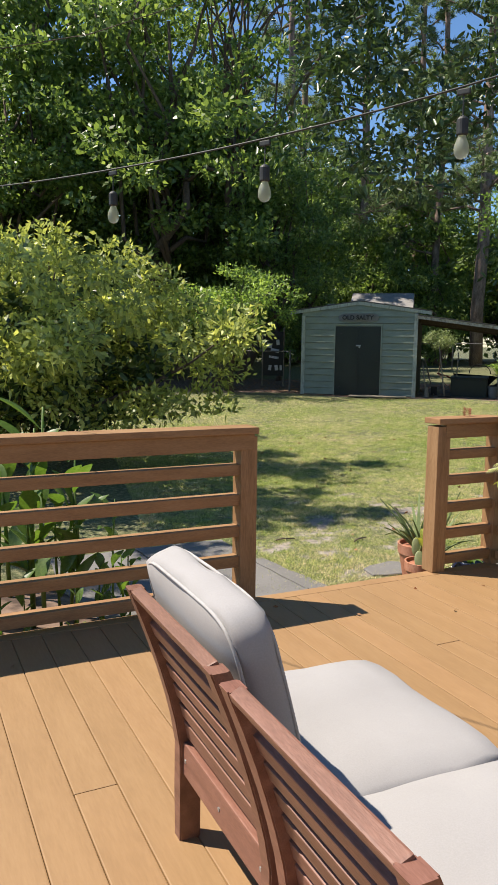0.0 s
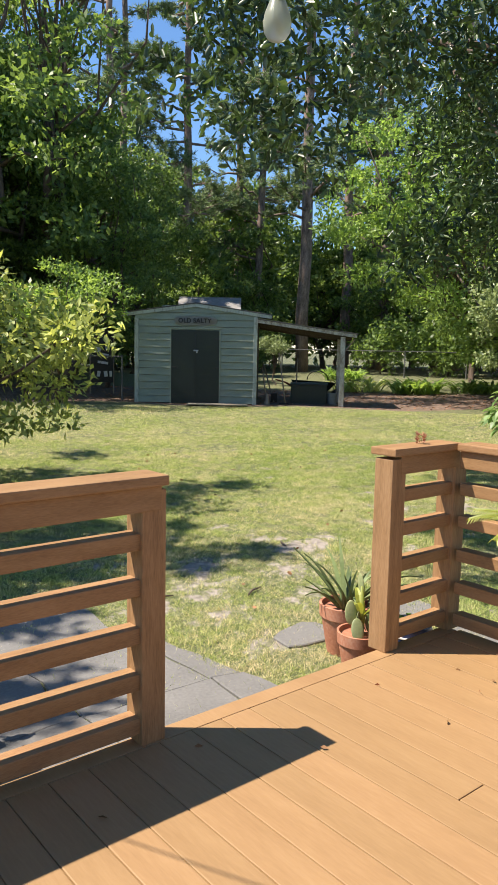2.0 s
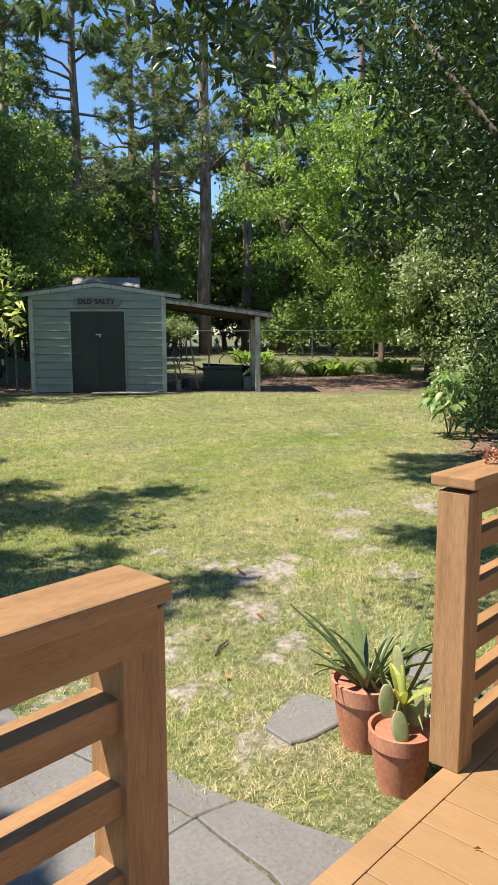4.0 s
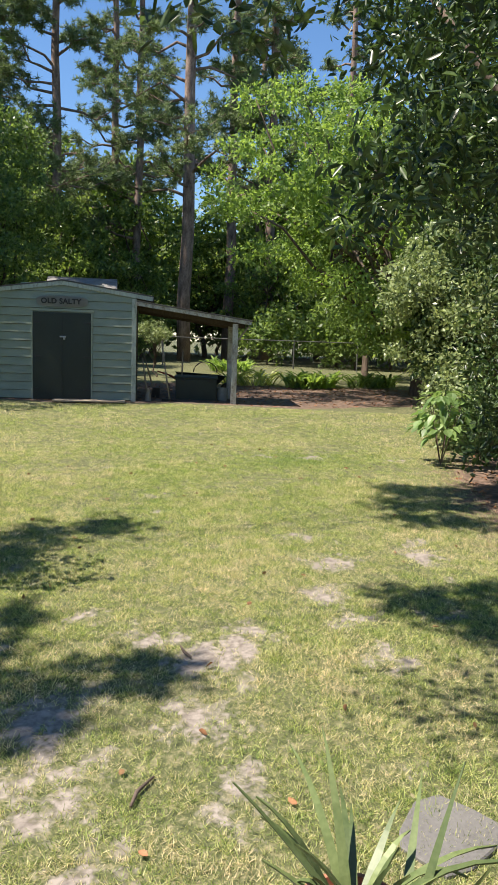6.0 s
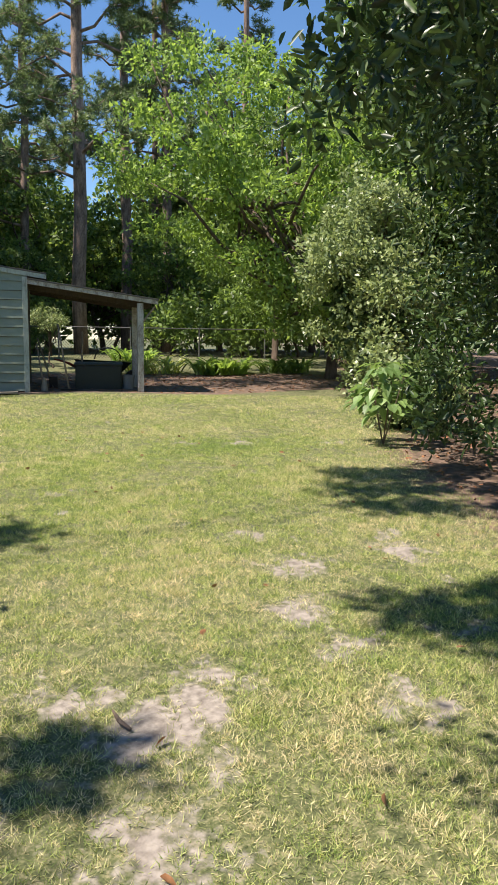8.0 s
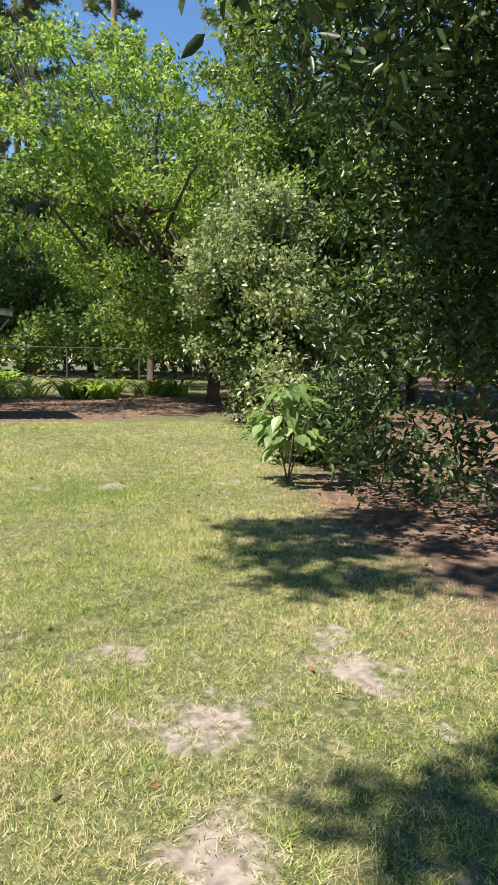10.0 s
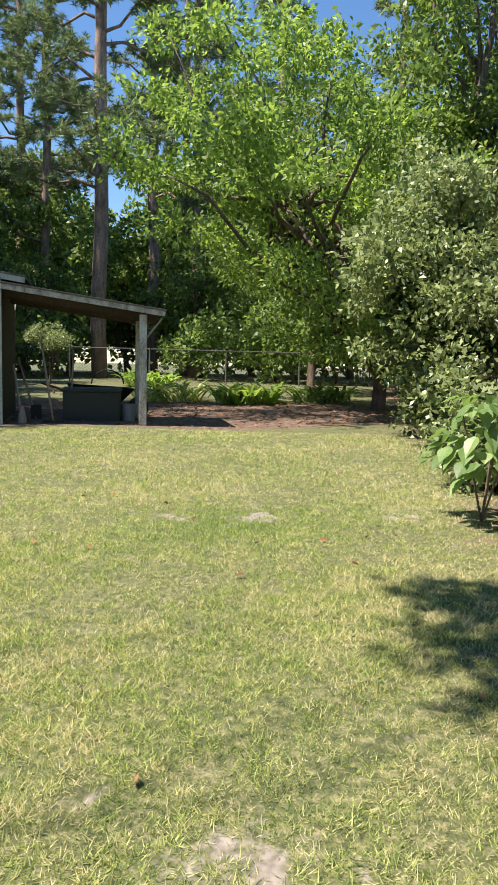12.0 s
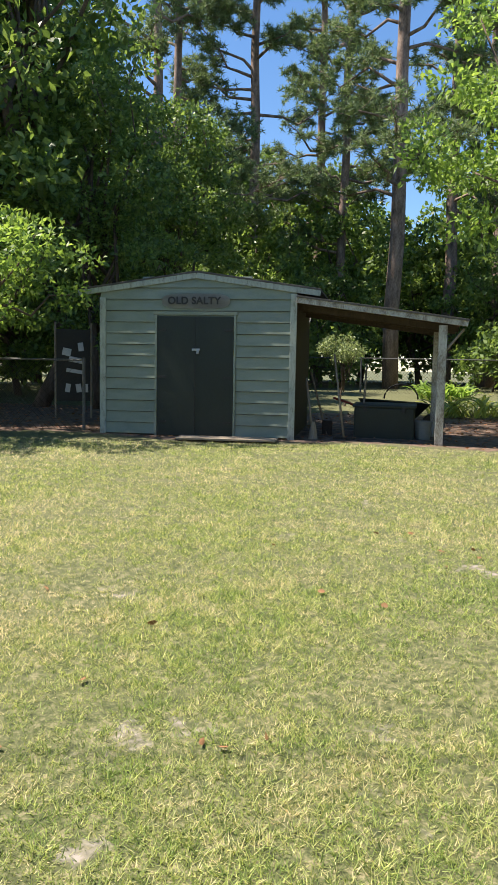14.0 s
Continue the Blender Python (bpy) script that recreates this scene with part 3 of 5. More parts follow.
def build_shed():
    t = thing("garden_shed", SHED, "small pale green lap-sided shed with dark green door", "shed")
    W, DP, EAVE, RIDGE = 3.12, 2.4, 2.28, 2.50

    def roof_z(x):
        return RIDGE - (RIDGE - EAVE) * abs(x + W / 2) / (W / 2)

    part("wall", box((W - 0.06, DP - 0.06, 2.24), (-W / 2, DP / 2 + 0.03, 1.12)), BROWN_BOARD, t, "dark brown board wall")
    rows = 14
    h = 0.176
    for i in range(rows):
        z = 0.04 + i * h
        half = min(W / 2, (RIDGE + 0.03 - (z + h * 0.45)) / (RIDGE - EAVE) * W / 2)
        spans = ((-W, -2.21), (-0.93, 0)) if z < 1.75 else ((-W / 2 - half, -W / 2 + half),)
        for x0, x1 in spans:
            if half < 0.12:
                continue
            bm = box((x1 - x0, 0.018, h - 0.005), ((x0 + x1) / 2, -0.016, z + h / 2), (-8.5, 0, 0), bevel=0.002)
            part("siding_board", bm, SIDING, t)
    for i in range(12):
        part("side_board", box((0.014, DP, h + 0.012), (-W - 0.008, DP / 2, 0.04 + (i + 0.5) * h), (0, -4, 0), 0.002), SIDING, t)
    bm = bmesh.new()
    f = bm.faces.new([bm.verts.new(v) for v in ((-W + 0.05, 0.0, 2.1), (-0.05, 0.0, 2.1), (-0.05, 0.0, EAVE + 0.03), (-W / 2, 0.0, RIDGE + 0.03), (-W + 0.05, 0.0, EAVE + 0.03))])
    bmesh.ops.solidify(bm, geom=[f], thickness=0.02)
    part("gable_panel", bm, SIDING, t)
    part("corner_trim", box((0.10, 0.03, 2.24), (-0.04, -0.03, 1.12)), TRIM, t)
    part("corner_trim", box((0.10, 0.03, 2.18), (-W + 0.04, -0.03, 1.09)), TRIM, t)
    for s in (-1, 1):
        L = W / 2 + 0.38
        slope = math.degrees(math.atan2(RIDGE - EAVE, W / 2))
        mid = -W / 2 + s * L / 2 * math.cos(radians(slope))
        zc = RIDGE - L / 2 * math.sin(radians(slope))
        part("roof_slab", box((L, DP + 0.27, 0.03), (mid, DP / 2 + 0.075, zc + 0.075), (0, s * slope, 0)), SHINGLE, t)
        part("rake_board", box((L, 0.022, 0.085), (mid, -0.044, zc + 0.017), (0, s * slope, 0)), TRIM, t, "pale green rake board")
    # door
    door = part("door", box((1.22, 0.03, 1.86), (-1.57, -0.035, 0.96)), DOOR_GREEN, t, "dark green double door")
    for x in (-2.2, -0.94):
        part("door_trim", box((0.032, 0.03, 1.90), (x, -0.04, 0.96)), SIDING, t)
    part("door_head", box((1.34, 0.03, 0.05), (-1.57, -0.04, 1.94)), SIDING, t)
    part("latch", box((0.13, 0.02, 0.035), (-1.55, -0.062, 1.38), bevel=0.006), STEEL, door, "bright metal latch")
    part("padlock", box((0.045, 0.022, 0.06), (-1.52, -0.066, 1.345), bevel=0.01), STEEL, door)
    part("seam", box((0.012, 0.006, 1.84), (-1.57, -0.053, 0.96), bevel=0), BLACK, door)
    for z in (0.25, 0.95, 1.68):
        for x in (-2.1, -1.04):
            part("hinge", box((0.14, 0.008, 0.035), (x, -0.054, z), bevel=0.002), BLACK, door)


build_shed()


def shed_sign():
    t = thing("shed_sign", SHED @ pose(-1.565, -0.055, 2.125), "weathered grey wooden name sign with black letters", "sign")
    bm = bmesh.new()
    out = []
    for k in range(24):
        a = k * math.tau / 24
        out.append((math.copysign(abs(math.cos(a)) ** 0.45, math.cos(a)) * 0.54, math.copysign(abs(math.sin(a)) ** 0.7, math.sin(a)) * 0.115))
    f = bm.faces.new([bm.verts.new((x, 0, z)) for x, z in out])
    bmesh.ops.solidify(bm, geom=[f], thickness=0.022)
    part("board", bm, SIGN_WOOD, t)
    fc = bpy.data.curves.new("lettering", "FONT")
    fc.body, fc.size, fc.align_x, fc.align_y, fc.extrude = "OLD SALTY", 0.155, "CENTER", "CENTER", 0.003
    fc.space_character, fc.offset = 1.06, 0.005
    fc.materials.append(BLACK)
    tx = new("lettering", fc)
    tx.parent = t
    tx.matrix_basis = pose(-0.02, -0.028, 0, 90, 0, 0)
    tx["label"] = "black raised letters"


shed_sign()


def lean_to():
    t = thing("lean_to", SHED, "open timber lean-to with peeling white paint beside the shed", "lean-to")
    slope = math.degrees(math.atan2(0.34, 2.55))
    part("roof_slab", box((2.55, 1.5, 0.03), (1.27, 0.62, 2.03), (0, slope, 0)), SHINGLE, t)
    part("front_fascia", box((2.53, 0.03, 0.085), (1.26, -0.10, 1.978), (0, slope, 0)), PEELING, t, "front board with peeling white paint")
    part("roof_boards", box((2.42, 1.4, 0.02), (1.22, 0.62, 1.957), (0, slope, 0)), BROWN_BOARD, t)
    for y in (0.3, 0.75):
        part("rafter", box((2.42, 0.045, 0.09), (1.22, y, 1.905), (0, slope, 0)), BROWN_BOARD, t)
    part("rear_beam", box((2.3, 0.05, 0.12), (1.16, 1.2, 1.885), (0, slope, 0)), BROWN_BOARD, t)
    part("post", box((0.12, 0.10, 1.86), (2.17, -0.02, 0.86)), PEELING, t, "front post with peeling white paint")
    part("post", box((0.11, 0.10, 1.82), (2.17, 1.15, 0.84)), PEELING, t)
    part("brace", tube([(2.22, 0.0, 1.42), (2.47, 0.0, 1.74)], [0.02, 0.02], 6), GREY_HANDLE, t)


lean_to()

# ---- trees and shrubs ----
def G(x, y):
    return (x, y, float(ground_z(np.array(x), np.array(y))))


orng = random.Random(21)  # boughs that hang over the lawn's edge
OVERHANG = [(5.7, 5.8, 2.4, 0.45), (6.4, 5.4, 2.5, 0.6), (8.4, 6.8, 2.9, 0.42), (8.5, 6.8, 3.6, 0.5), (8.35, 6.6, 2.55, 0.35), (8.1, 7.0, 3.7, 0.45), (8.2, 6.9, 4.2, 0.5),
            (8.7, 6.9, 4.1, 0.5), (8.1, 6.8, 3.3, 0.4), (8.6, 6.5, 3.2, 0.45), (8.0, 7.3, 4.1, 0.45), (8.9, 6.6, 2.7, 0.45), (8.8, 6.2, 3.6, 0.5), (8.6, 7.1, 4.7, 0.5)]
for k in range(20):
    OVERHANG.append((orng.uniform(3.3, 4.6), orng.uniform(5.5, 6.5), orng.uniform(3.1, 5.4), orng.uniform(0.35, 0.55)))
for k in range(44):
    u = orng.random()
    OVERHANG.append((3.5 + 4.0 * u, 5.7 + orng.uniform(-0.75, 0.35) - 0.5 * u, 2.95 + 2.3 * orng.random() ** 1.3 - 0.35 * u, orng.uniform(0.32, 0.55)))
for k in range(18):
    OVERHANG.append((orng.uniform(6.2, 7.4), orng.uniform(5.4, 6.4), orng.uniform(2.35, 3.8), orng.uniform(0.28, 0.45)))
for k in range(16):
    OVERHANG.append((orng.uniform(8.1, 9.8), orng.uniform(6.8, 7.8), orng.uniform(3.5, 5.2), orng.uniform(0.35, 0.55)))
for k in range(10):
    OVERHANG.append((orng.uniform(8.6, 10.2), orng.uniform(6.5, 7.3), orng.uniform(3.0, 5.2), orng.uniform(0.4, 0.6)))
broad_tree("evergreen_tree", G(9.2, 3.2), 8.5, 4.6, LEAF_DARK, "large dark glossy evergreen tree overhanging the lawn", seed=11, trunk=0.22, low=0.18, n=110, clump=(0.5, 1.0), per=640, size=(0.09, 0.038), limbs=46, shell=0.4, extra=OVERHANG, oval=True)
LOW_BOUGHS = [(11.6, 7.7, 0.45, 0.38), (12.0, 7.9, 0.9, 0.42), (11.2, 7.45, 0.35, 0.32), (11.8, 7.7, 1.4, 0.45), (12.3, 8.0, 0.4, 0.4), (11.4, 7.3, 0.85, 0.35)]
broad_tree("evergreen_tree", G(11.7, 5.2), 7.8, 2.5, LEAF_DARK, "dense dark evergreen tree leafy down to the ground", seed=17, trunk=0.16, low=0.0, n=120, clump=(0.45, 0.85), per=900, size=(0.10, 0.042), limbs=20, shell=0.35, oval=True,
           extra=LOW_BOUGHS + [(9.9, 6.9, 0.35, 0.32), (9.4, 6.7, 0.45, 0.3), (10.5, 7.1, 0.5, 0.4), (10.2, 6.3, 0.6, 0.5), (11.0, 7.2, 1.2, 0.5), (10.3, 6.9, 0.9, 0.42), (10.8, 7.3, 0.8, 0.4), (10.0, 6.4, 1.3, 0.45), (9.9, 6.5, 2.0, 0.45), (10.5, 7.1, 1.8, 0.5), (11.0, 7.5, 2.5, 0.5), (10.3, 6.8, 2.9, 0.5), (10.7, 7.2, 3.6, 0.55), (10.0, 5.9, 3.2, 0.55), (9.8, 5.8, 1.0, 0.5), (9.6, 6.3, 0.35, 0.35), (9.7, 5.5, 0.5, 0.45), (10.4, 6.0, 0.3, 0.45), (11.0, 6.9, 0.35, 0.45), (9.6, 5.4, 1.8, 0.5), (10.1, 6.2, 2.3, 0.5), (10.6, 6.7, 4.3, 0.6), (11.3, 7.4, 3.4, 0.6), (11.2, 7.3, 4.6, 0.6)])
broad_tree("spreading_tree", G(20.2, 13.4), 8.2, 3.9, LEAF_BRIGHT, "bright green spreading tree with arching dark limbs", seed=12, trunk=0.17, low=0.10, n=130, clump=(0.45, 0.95), per=560, size=(0.15, 0.07), lean=(-2.0, 2.6), limbs=34, shell=0.45, flat=0.6)
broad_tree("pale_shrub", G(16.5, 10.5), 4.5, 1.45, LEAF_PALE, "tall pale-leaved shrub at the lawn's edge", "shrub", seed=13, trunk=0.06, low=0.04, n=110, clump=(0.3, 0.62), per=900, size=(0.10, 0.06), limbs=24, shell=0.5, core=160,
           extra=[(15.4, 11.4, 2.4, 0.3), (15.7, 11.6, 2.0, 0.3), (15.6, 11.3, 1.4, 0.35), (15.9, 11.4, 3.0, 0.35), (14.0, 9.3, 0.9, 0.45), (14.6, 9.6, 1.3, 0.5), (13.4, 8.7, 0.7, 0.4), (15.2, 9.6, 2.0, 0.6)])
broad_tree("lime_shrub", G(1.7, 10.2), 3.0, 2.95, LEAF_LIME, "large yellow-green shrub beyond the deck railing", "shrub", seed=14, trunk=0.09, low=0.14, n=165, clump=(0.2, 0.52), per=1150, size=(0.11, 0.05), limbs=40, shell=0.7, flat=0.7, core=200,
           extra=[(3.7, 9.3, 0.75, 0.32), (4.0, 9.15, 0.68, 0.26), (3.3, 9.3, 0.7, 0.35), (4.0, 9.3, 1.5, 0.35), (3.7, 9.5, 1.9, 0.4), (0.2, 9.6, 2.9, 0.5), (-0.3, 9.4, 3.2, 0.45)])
broad_tree("small_tree", G(8.5, 18.7), 3.4, 1.9, LEAF_BRIGHT, "small bright-leaved tree with layered branches beside the shed", seed=15, trunk=0.08, low=0.46, n=46, clump=(0.26, 0.6), per=800, size=(0.11, 0.055), limbs=26, flat=0.6, shell=0.6)
# shadow spots wanted on the lawn; a leaf clump hangs up-sun of each
SHADE = [(2.6, 6.9), (3.3, 7.2), (2.2, 6.6), (2.9, 6.4), (3.7, 7.0), (5.9, 8.6), (5.3, 8.8), (4.6, 9.1), (4.3, 6.3), (3.7, 6.4), (3.1, 6.8), (2.4, 7.4), (4.4, 10.6), (5.4, 11.6), (2.0, 6.0), (1.2, 5.3), (0.8, 6.2), (4.2, 7.4), (3.6, 7.8), (4.2, 9.9), (3.0, 7.5), (1.8, 7.2), (5.0, 9.9), (-0.3, 5.6), (1.7, 4.9), (2.9, 7.7), (3.4, 8.2), (2.4, 8.1), (4.7, 8.4),
         (9.4, 7.5), (8.8, 7.2), (8.3, 6.9), (9.2, 6.8), (8.6, 6.5), (9.8, 7.0), (9.5, 6.3), (9.0, 6.0), (10.3, 6.8), (6.3, 5.7), (6.8, 5.5), (7.2, 5.2), (6.6, 5.0), (7.4, 4.7), (6.2, 5.3)]
srng = random.Random(8)
high = [(x - SLANT[0] * h, y + SLANT[1] * h, h, srng.uniform(0.32, 0.55)) for x, y in SHADE for h in [srng.uniform(7.0, 8.0)]]
# tree added beyond the view to carry the shadow-casting clumps
broad_tree("shade_tree", G(-7.0, 14.8), 12.5, 2.2, LEAF_MID, "added out-of-view tree with high leaf clumps placed to shade the lawn", seed=16, trunk=0.24, low=0.6, n=10, clump=(0.6, 1.0), per=1300, size=(0.15, 0.08), limbs=36, lean=(1.0, 0.3), extra=high, limb_r=0.016, shell=0.1, flat=0.5)

PINES = [(27.4, 29.9, 26, 0.34, 0.28), (34.7, 33.9, 25, 0.34, 0.35), (36.2, 32.2, 24, 0.33, 0.4), (25.2, 37.5, 25, 0.3, 0.3), (31.4, 40.5, 25, 0.3, 0.3), (41.5, 30.5, 25, 0.3, 0.35), (43, 24, 24, 0.3, 0.3),
         (4.6, 33.5, 24, 0.34, 0.35), (5.9, 33.0, 25, 0.32, 0.4), (8.1, 35.8, 26, 0.3, 0.35), (19.5, 36.0, 23, 0.28, 0.3), (21.5, 38.0, 24, 0.26, 0.22), (29.5, 36.0, 24, 0.26, 0.25), (38.5, 35.0, 24, 0.28, 0.25)]
for k, (x, y, h, r, f) in enumerate(PINES):
    pine("pine_tree", G(x, y), h, "tall pine with a thick plated trunk behind the fence" if k == 0 else "tall dark pine among the woods", 21 + k, trunk=r, first=f, boughs=38 if k < 7 else 22, reach=4.6)

near = broad_tree("woodland_tree", G(8.3, 23.4), 14, 4.6, LEAF_MID, "tall dense woodland tree behind the shed", seed=31, trunk=0.22, low=0.10, n=115, clump=(0.6, 1.3), per=165, size=(0.24, 0.13), group="woodland trees", limbs=18, shell=0.5, flat=0.5)
far = broad_tree("woodland_tree", G(0.5, 29), 11, 4.8, LEAF_MID, "tall dense dark woodland tree", seed=32, trunk=0.22, low=0.02, n=90, clump=(0.8, 1.6), per=62, size=(0.36, 0.20), group="woodland trees", limbs=12, shell=0.5, flat=0.5)
NEAR_WOODS = [(9.9, 28.0, 0.95, 200), (5.2, 27.8, 1.1, 90), (13.2, 27.4, 0.72, 70), (16.8, 29.5, 0.66, 160), (3.6, 25.5, 0.80, 220), (24.3, 17.3, 0.62, 300), (11.9, 22.6, 0.52, 120)]
WOODS_EDGE = [(-4, 26, 1.0, 160), (-7, 20, 1.0, 200), (10.5, 32, 1.15, 250), (17.0, 37.0, 0.66, 20), (24.5, 36, 0.7, 110), (30, 36.5, 0.85, 10), (15, 38, 1.1, 330), (36, 37, 0.8, 80), (33.5, 29.5, 0.62, 300), (38, 27, 0.8, 50), (36, 21, 0.95, 140), (31, 17.2, 0.95, 90), (28, 11, 1.0, 230), (23, 5.5, 1.0, 330), (18.3, 2.0, 0.9, 20), (15.5, -2, 0.9, 210), (44, 34, 1.1, 10), (28, 46, 1.1, 190)]
DEEP_WOODS = [(4, 40, 1.2, 75), (-9, 32, 1.1, 300), (6.5, 29, 0.75, 120), (11.5, 27.5, 0.5, 40), (27.5, 33.5, 0.5, 10), (32.5, 24.5, 0.45, 200), (22, 42, 1.15, 60), (34, 44, 1.2, 150), (42, 38, 1.2, 280), (46, 28, 1.2, 30), (24.5, 43.5, 1.3, 15), (30, 47, 1.25, 130), (35.5, 41.5, 1.0, 250), (40.5, 36, 1.05, 80), (45, 31, 1.1, 10), (25.0, 9.6, 0.85, 60), (21.0, 7.4, 0.7, 190)]
for src, spots in ((near, NEAR_WOODS), (far, WOODS_EDGE), (far, DEEP_WOODS)):
    for x, y, sc, r in spots:
        copy_thing(src, pose(*G(x, y), 0, 0, r)).scale = (sc, sc, sc)


broad_tree("leafy_tree", G(21.6, 11.8), 11.5, 2.7, LEAF_MID, "dense mid-green tree standing behind the pale shrub", seed=34, trunk=0.18, low=0.12, n=120, clump=(0.5, 0.95), per=440, size=(0.15, 0.08), limbs=16, shell=0.4, flat=0.6)
# ground spots to darken; crown clumps are set up-sun of each
YARD_SHADE = [(16.0, 17.0), (16.8, 16.0), (17.8, 15.2), (17.0, 14.3), (18.0, 13.6), (17.4, 12.4), (18.6, 16.6), (16.2, 15.2), (18.5, 12.2), (19.5, 15.0), (15.2, 16.2), (17.3, 17.2)]
tall = [(x - SLANT[0] * h, y + SLANT[1] * h, h, srng.uniform(0.8, 1.15)) for x, y in YARD_SHADE for h in [srng.uniform(12.5, 14.5)]]
# unseen tree added only to block sun from the yard's mulch
broad_tree("tall_tree", G(10.8, 23.6), 17, 2.0, LEAF_MID, "added tall tree, mostly out of view, whose crown shades the yard behind the shed", seed=36, trunk=0.2, low=0.78, n=14, clump=(0.8, 1.3), per=160, size=(0.24, 0.13), limbs=20, shell=0.2, flat=0.5, extra=tall, limb_r=0.06)

under = broad_tree("understory_bush", G(30.5, 22.0), 3.2, 2.6, LEAF_MID, "dark understory bush at the edge of the woods", "shrub", seed=51, trunk=0.06, low=0.0, n=40, clump=(0.5, 0.95), per=100, size=(0.25, 0.14), group="understory bushes", limbs=8, shell=0.4)
for k in range(22):
    a = k / 21
    x, y = 4.5 + 33.5 * a ** 0.9, 31.5 + 7.5 * math.sin(a * math.pi) - 22 * a * a
    sc = 0.9 + 0.35 * math.sin(k * 2.3)
    if math.hypot(x - 25.8, y - 28.6) > 3.2:
        copy_thing(under, pose(*G(x, y), 0, 0, k * 77)).scale = (sc, sc, sc)
for k in range(20):
    a = radians(-14 + 6.6 * k)
    copy_thing(under, pose(*G(8 + 50 * math.sin(a), 8 + 50 * math.cos(a)), 0, 0, k * 51)).scale = (2.7, 2.7, 2.2)


# ---- fences ----
def fence(a, b, label, gap=2.6, height=1.15):
    a, b = Vector(G(*a)), Vector(G(*b))
    L = (b - a).to_2d().length
    t = thing("chain_link_fence", pose(*a, 0, 0, math.degrees(math.atan2(b.y - a.y, b.x - a.x))), label, "fence", "chain-link fences")
    rise = (b.z - a.z) / L
    n = round(L / gap)
    for i in range(n + 1):
        x = L * i / n
        part("post", tube([(x, 0, x * rise - 0.1), (x, 0, x * rise + height + 0.04)], [0.028, 0.028], 8), FENCE_STEEL, t)
    part("top_rail", tube([(0, 0, height), (L, 0, L * rise + height)], [0.02, 0.02], 6), FENCE_STEEL, t)
    v, q = [], []
    step = 0.11
    for k in range(int((L + height) / step)):
        for d in (1, -1):
            x0 = k * step - (height if d > 0 else 0)
            x1 = x0 + d * height
            if min(x0, x1) < 0 or max(x0, x1) > L:
                continue
            m_ = len(v)
            w = 0.0035
            v += [(x0 - w, 0, x0 * rise), (x0 + w, 0, x0 * rise), (x1 + w, 0, x1 * rise + height), (x1 - w, 0, x1 * rise + height)]
            q.append((m_, m_ + 1, m_ + 2, m_ + 3))
    fast_mesh("wire_mesh", np.array(v), np.array(q), IRON, t)


fence((14.3, 32.8), (34.0, 15.1), "long grey chain-link fence in front of the woods")
fence((10.2, 18.6), (3.2, 24.9), "grey chain-link fence running from the shed")

# ---- neighbouring houses, far behind ----
def far_house(at, turn, size, label):
    w, d, h, ridge = size
    t = thing("neighbour_house", pose(*at, 0, 0, turn), label, "house")
    part("wall", box((w, d, h), (0, 0, h / 2), bevel=0.02), HOUSE_WALL, t)
    ang = math.degrees(math.atan2(ridge - h, d / 2))
    Ls = math.hypot(d / 2, ridge - h) + 0.5
    for sd in (-1, 1):
        part("roof", box((w + 0.8, Ls, 0.12), (0, sd * (d / 4 + 0.15), (h + ridge) / 2 - 0.02), (-sd * ang, 0, 0)), GREY_ROOF, t, "grey shingle roof")
    for x in (-w * 0.28, w * 0.28):
        win = part("window", box((1.0, 0.06, 1.1), (x, -d / 2 - 0.02, 1.5)), BLACK, t, "dark window")
        part("window_frame", box((1.12, 0.04, 0.07), (x, -d / 2 - 0.06, 2.08)), WHITE, win)
        part("window_frame", box((1.12, 0.04, 0.07), (x, -d / 2 - 0.06, 0.92)), WHITE, win)


far_house((22.9, 32.0, 0.4), -39, (2.3, 4.2, 2.6, 3.6), "low neighbouring house with a sunlit grey roof")
wall = part("house_wall", box((9.0, 0.2, 3.2), (0.3, -2.4, 1.5)), HOUSE_WALL)
tagged(wall, "plain pale painted house wall behind the deck", "wall", kind="structure")


# ---- bench sections and cushions ----
def soft_box(size, seed, puff=0.03, cuts=7):
    """A stuffed cushion: rounded box with crowned faces and slight dents."""
    bm = bmesh.new()
    bmesh.ops.create_cube(bm, size=1.0)
    bmesh.ops.subdivide_edges(bm, edges=bm.edges[:], cuts=cuts, use_grid_fill=True)
    sx, sy, sz = size
    r = min(size) * 0.32
    for v in bm.verts:
        c = v.co * 2
        p = Vector((c.x * sx / 2, c.y * sy / 2, c.z * sz / 2))
        core = Vector((max(-sx / 2 + r, min(sx / 2 - r, p.x)), max(-sy / 2 + r, min(sy / 2 - r, p.y)), max(-sz / 2 + r, min(sz / 2 - r, p.z))))
        d = p - core
        if d.length > 1e-6:
            p = core + d.normalized() * (r if d.length > r * 0.99 else d.length)
        k = (1 - c.x ** 2) * (1 - c.y ** 2) if abs(c.z) > 0.99 else ((1 - c.y ** 2) * (1 - c.z ** 2) if abs(c.x) > 0.99 else (1 - c.x ** 2) * (1 - c.z ** 2))
        nrm = Vector((c.x if abs(c.x) > 0.99 else 0, c.y if abs(c.y) > 0.99 else 0, c.z if abs(c.z) > 0.99 else 0))
        if nrm.length:
            p += nrm.normalized() * puff * k
        p += Vector((1, 1, 1)) * 0.010 * noise.noise(p * 9 + Vector((seed, 0, 0))) + Vector((0, 0, 1)) * 0.006 * noise.noise(p * 25)
        v.co = p
    return bm


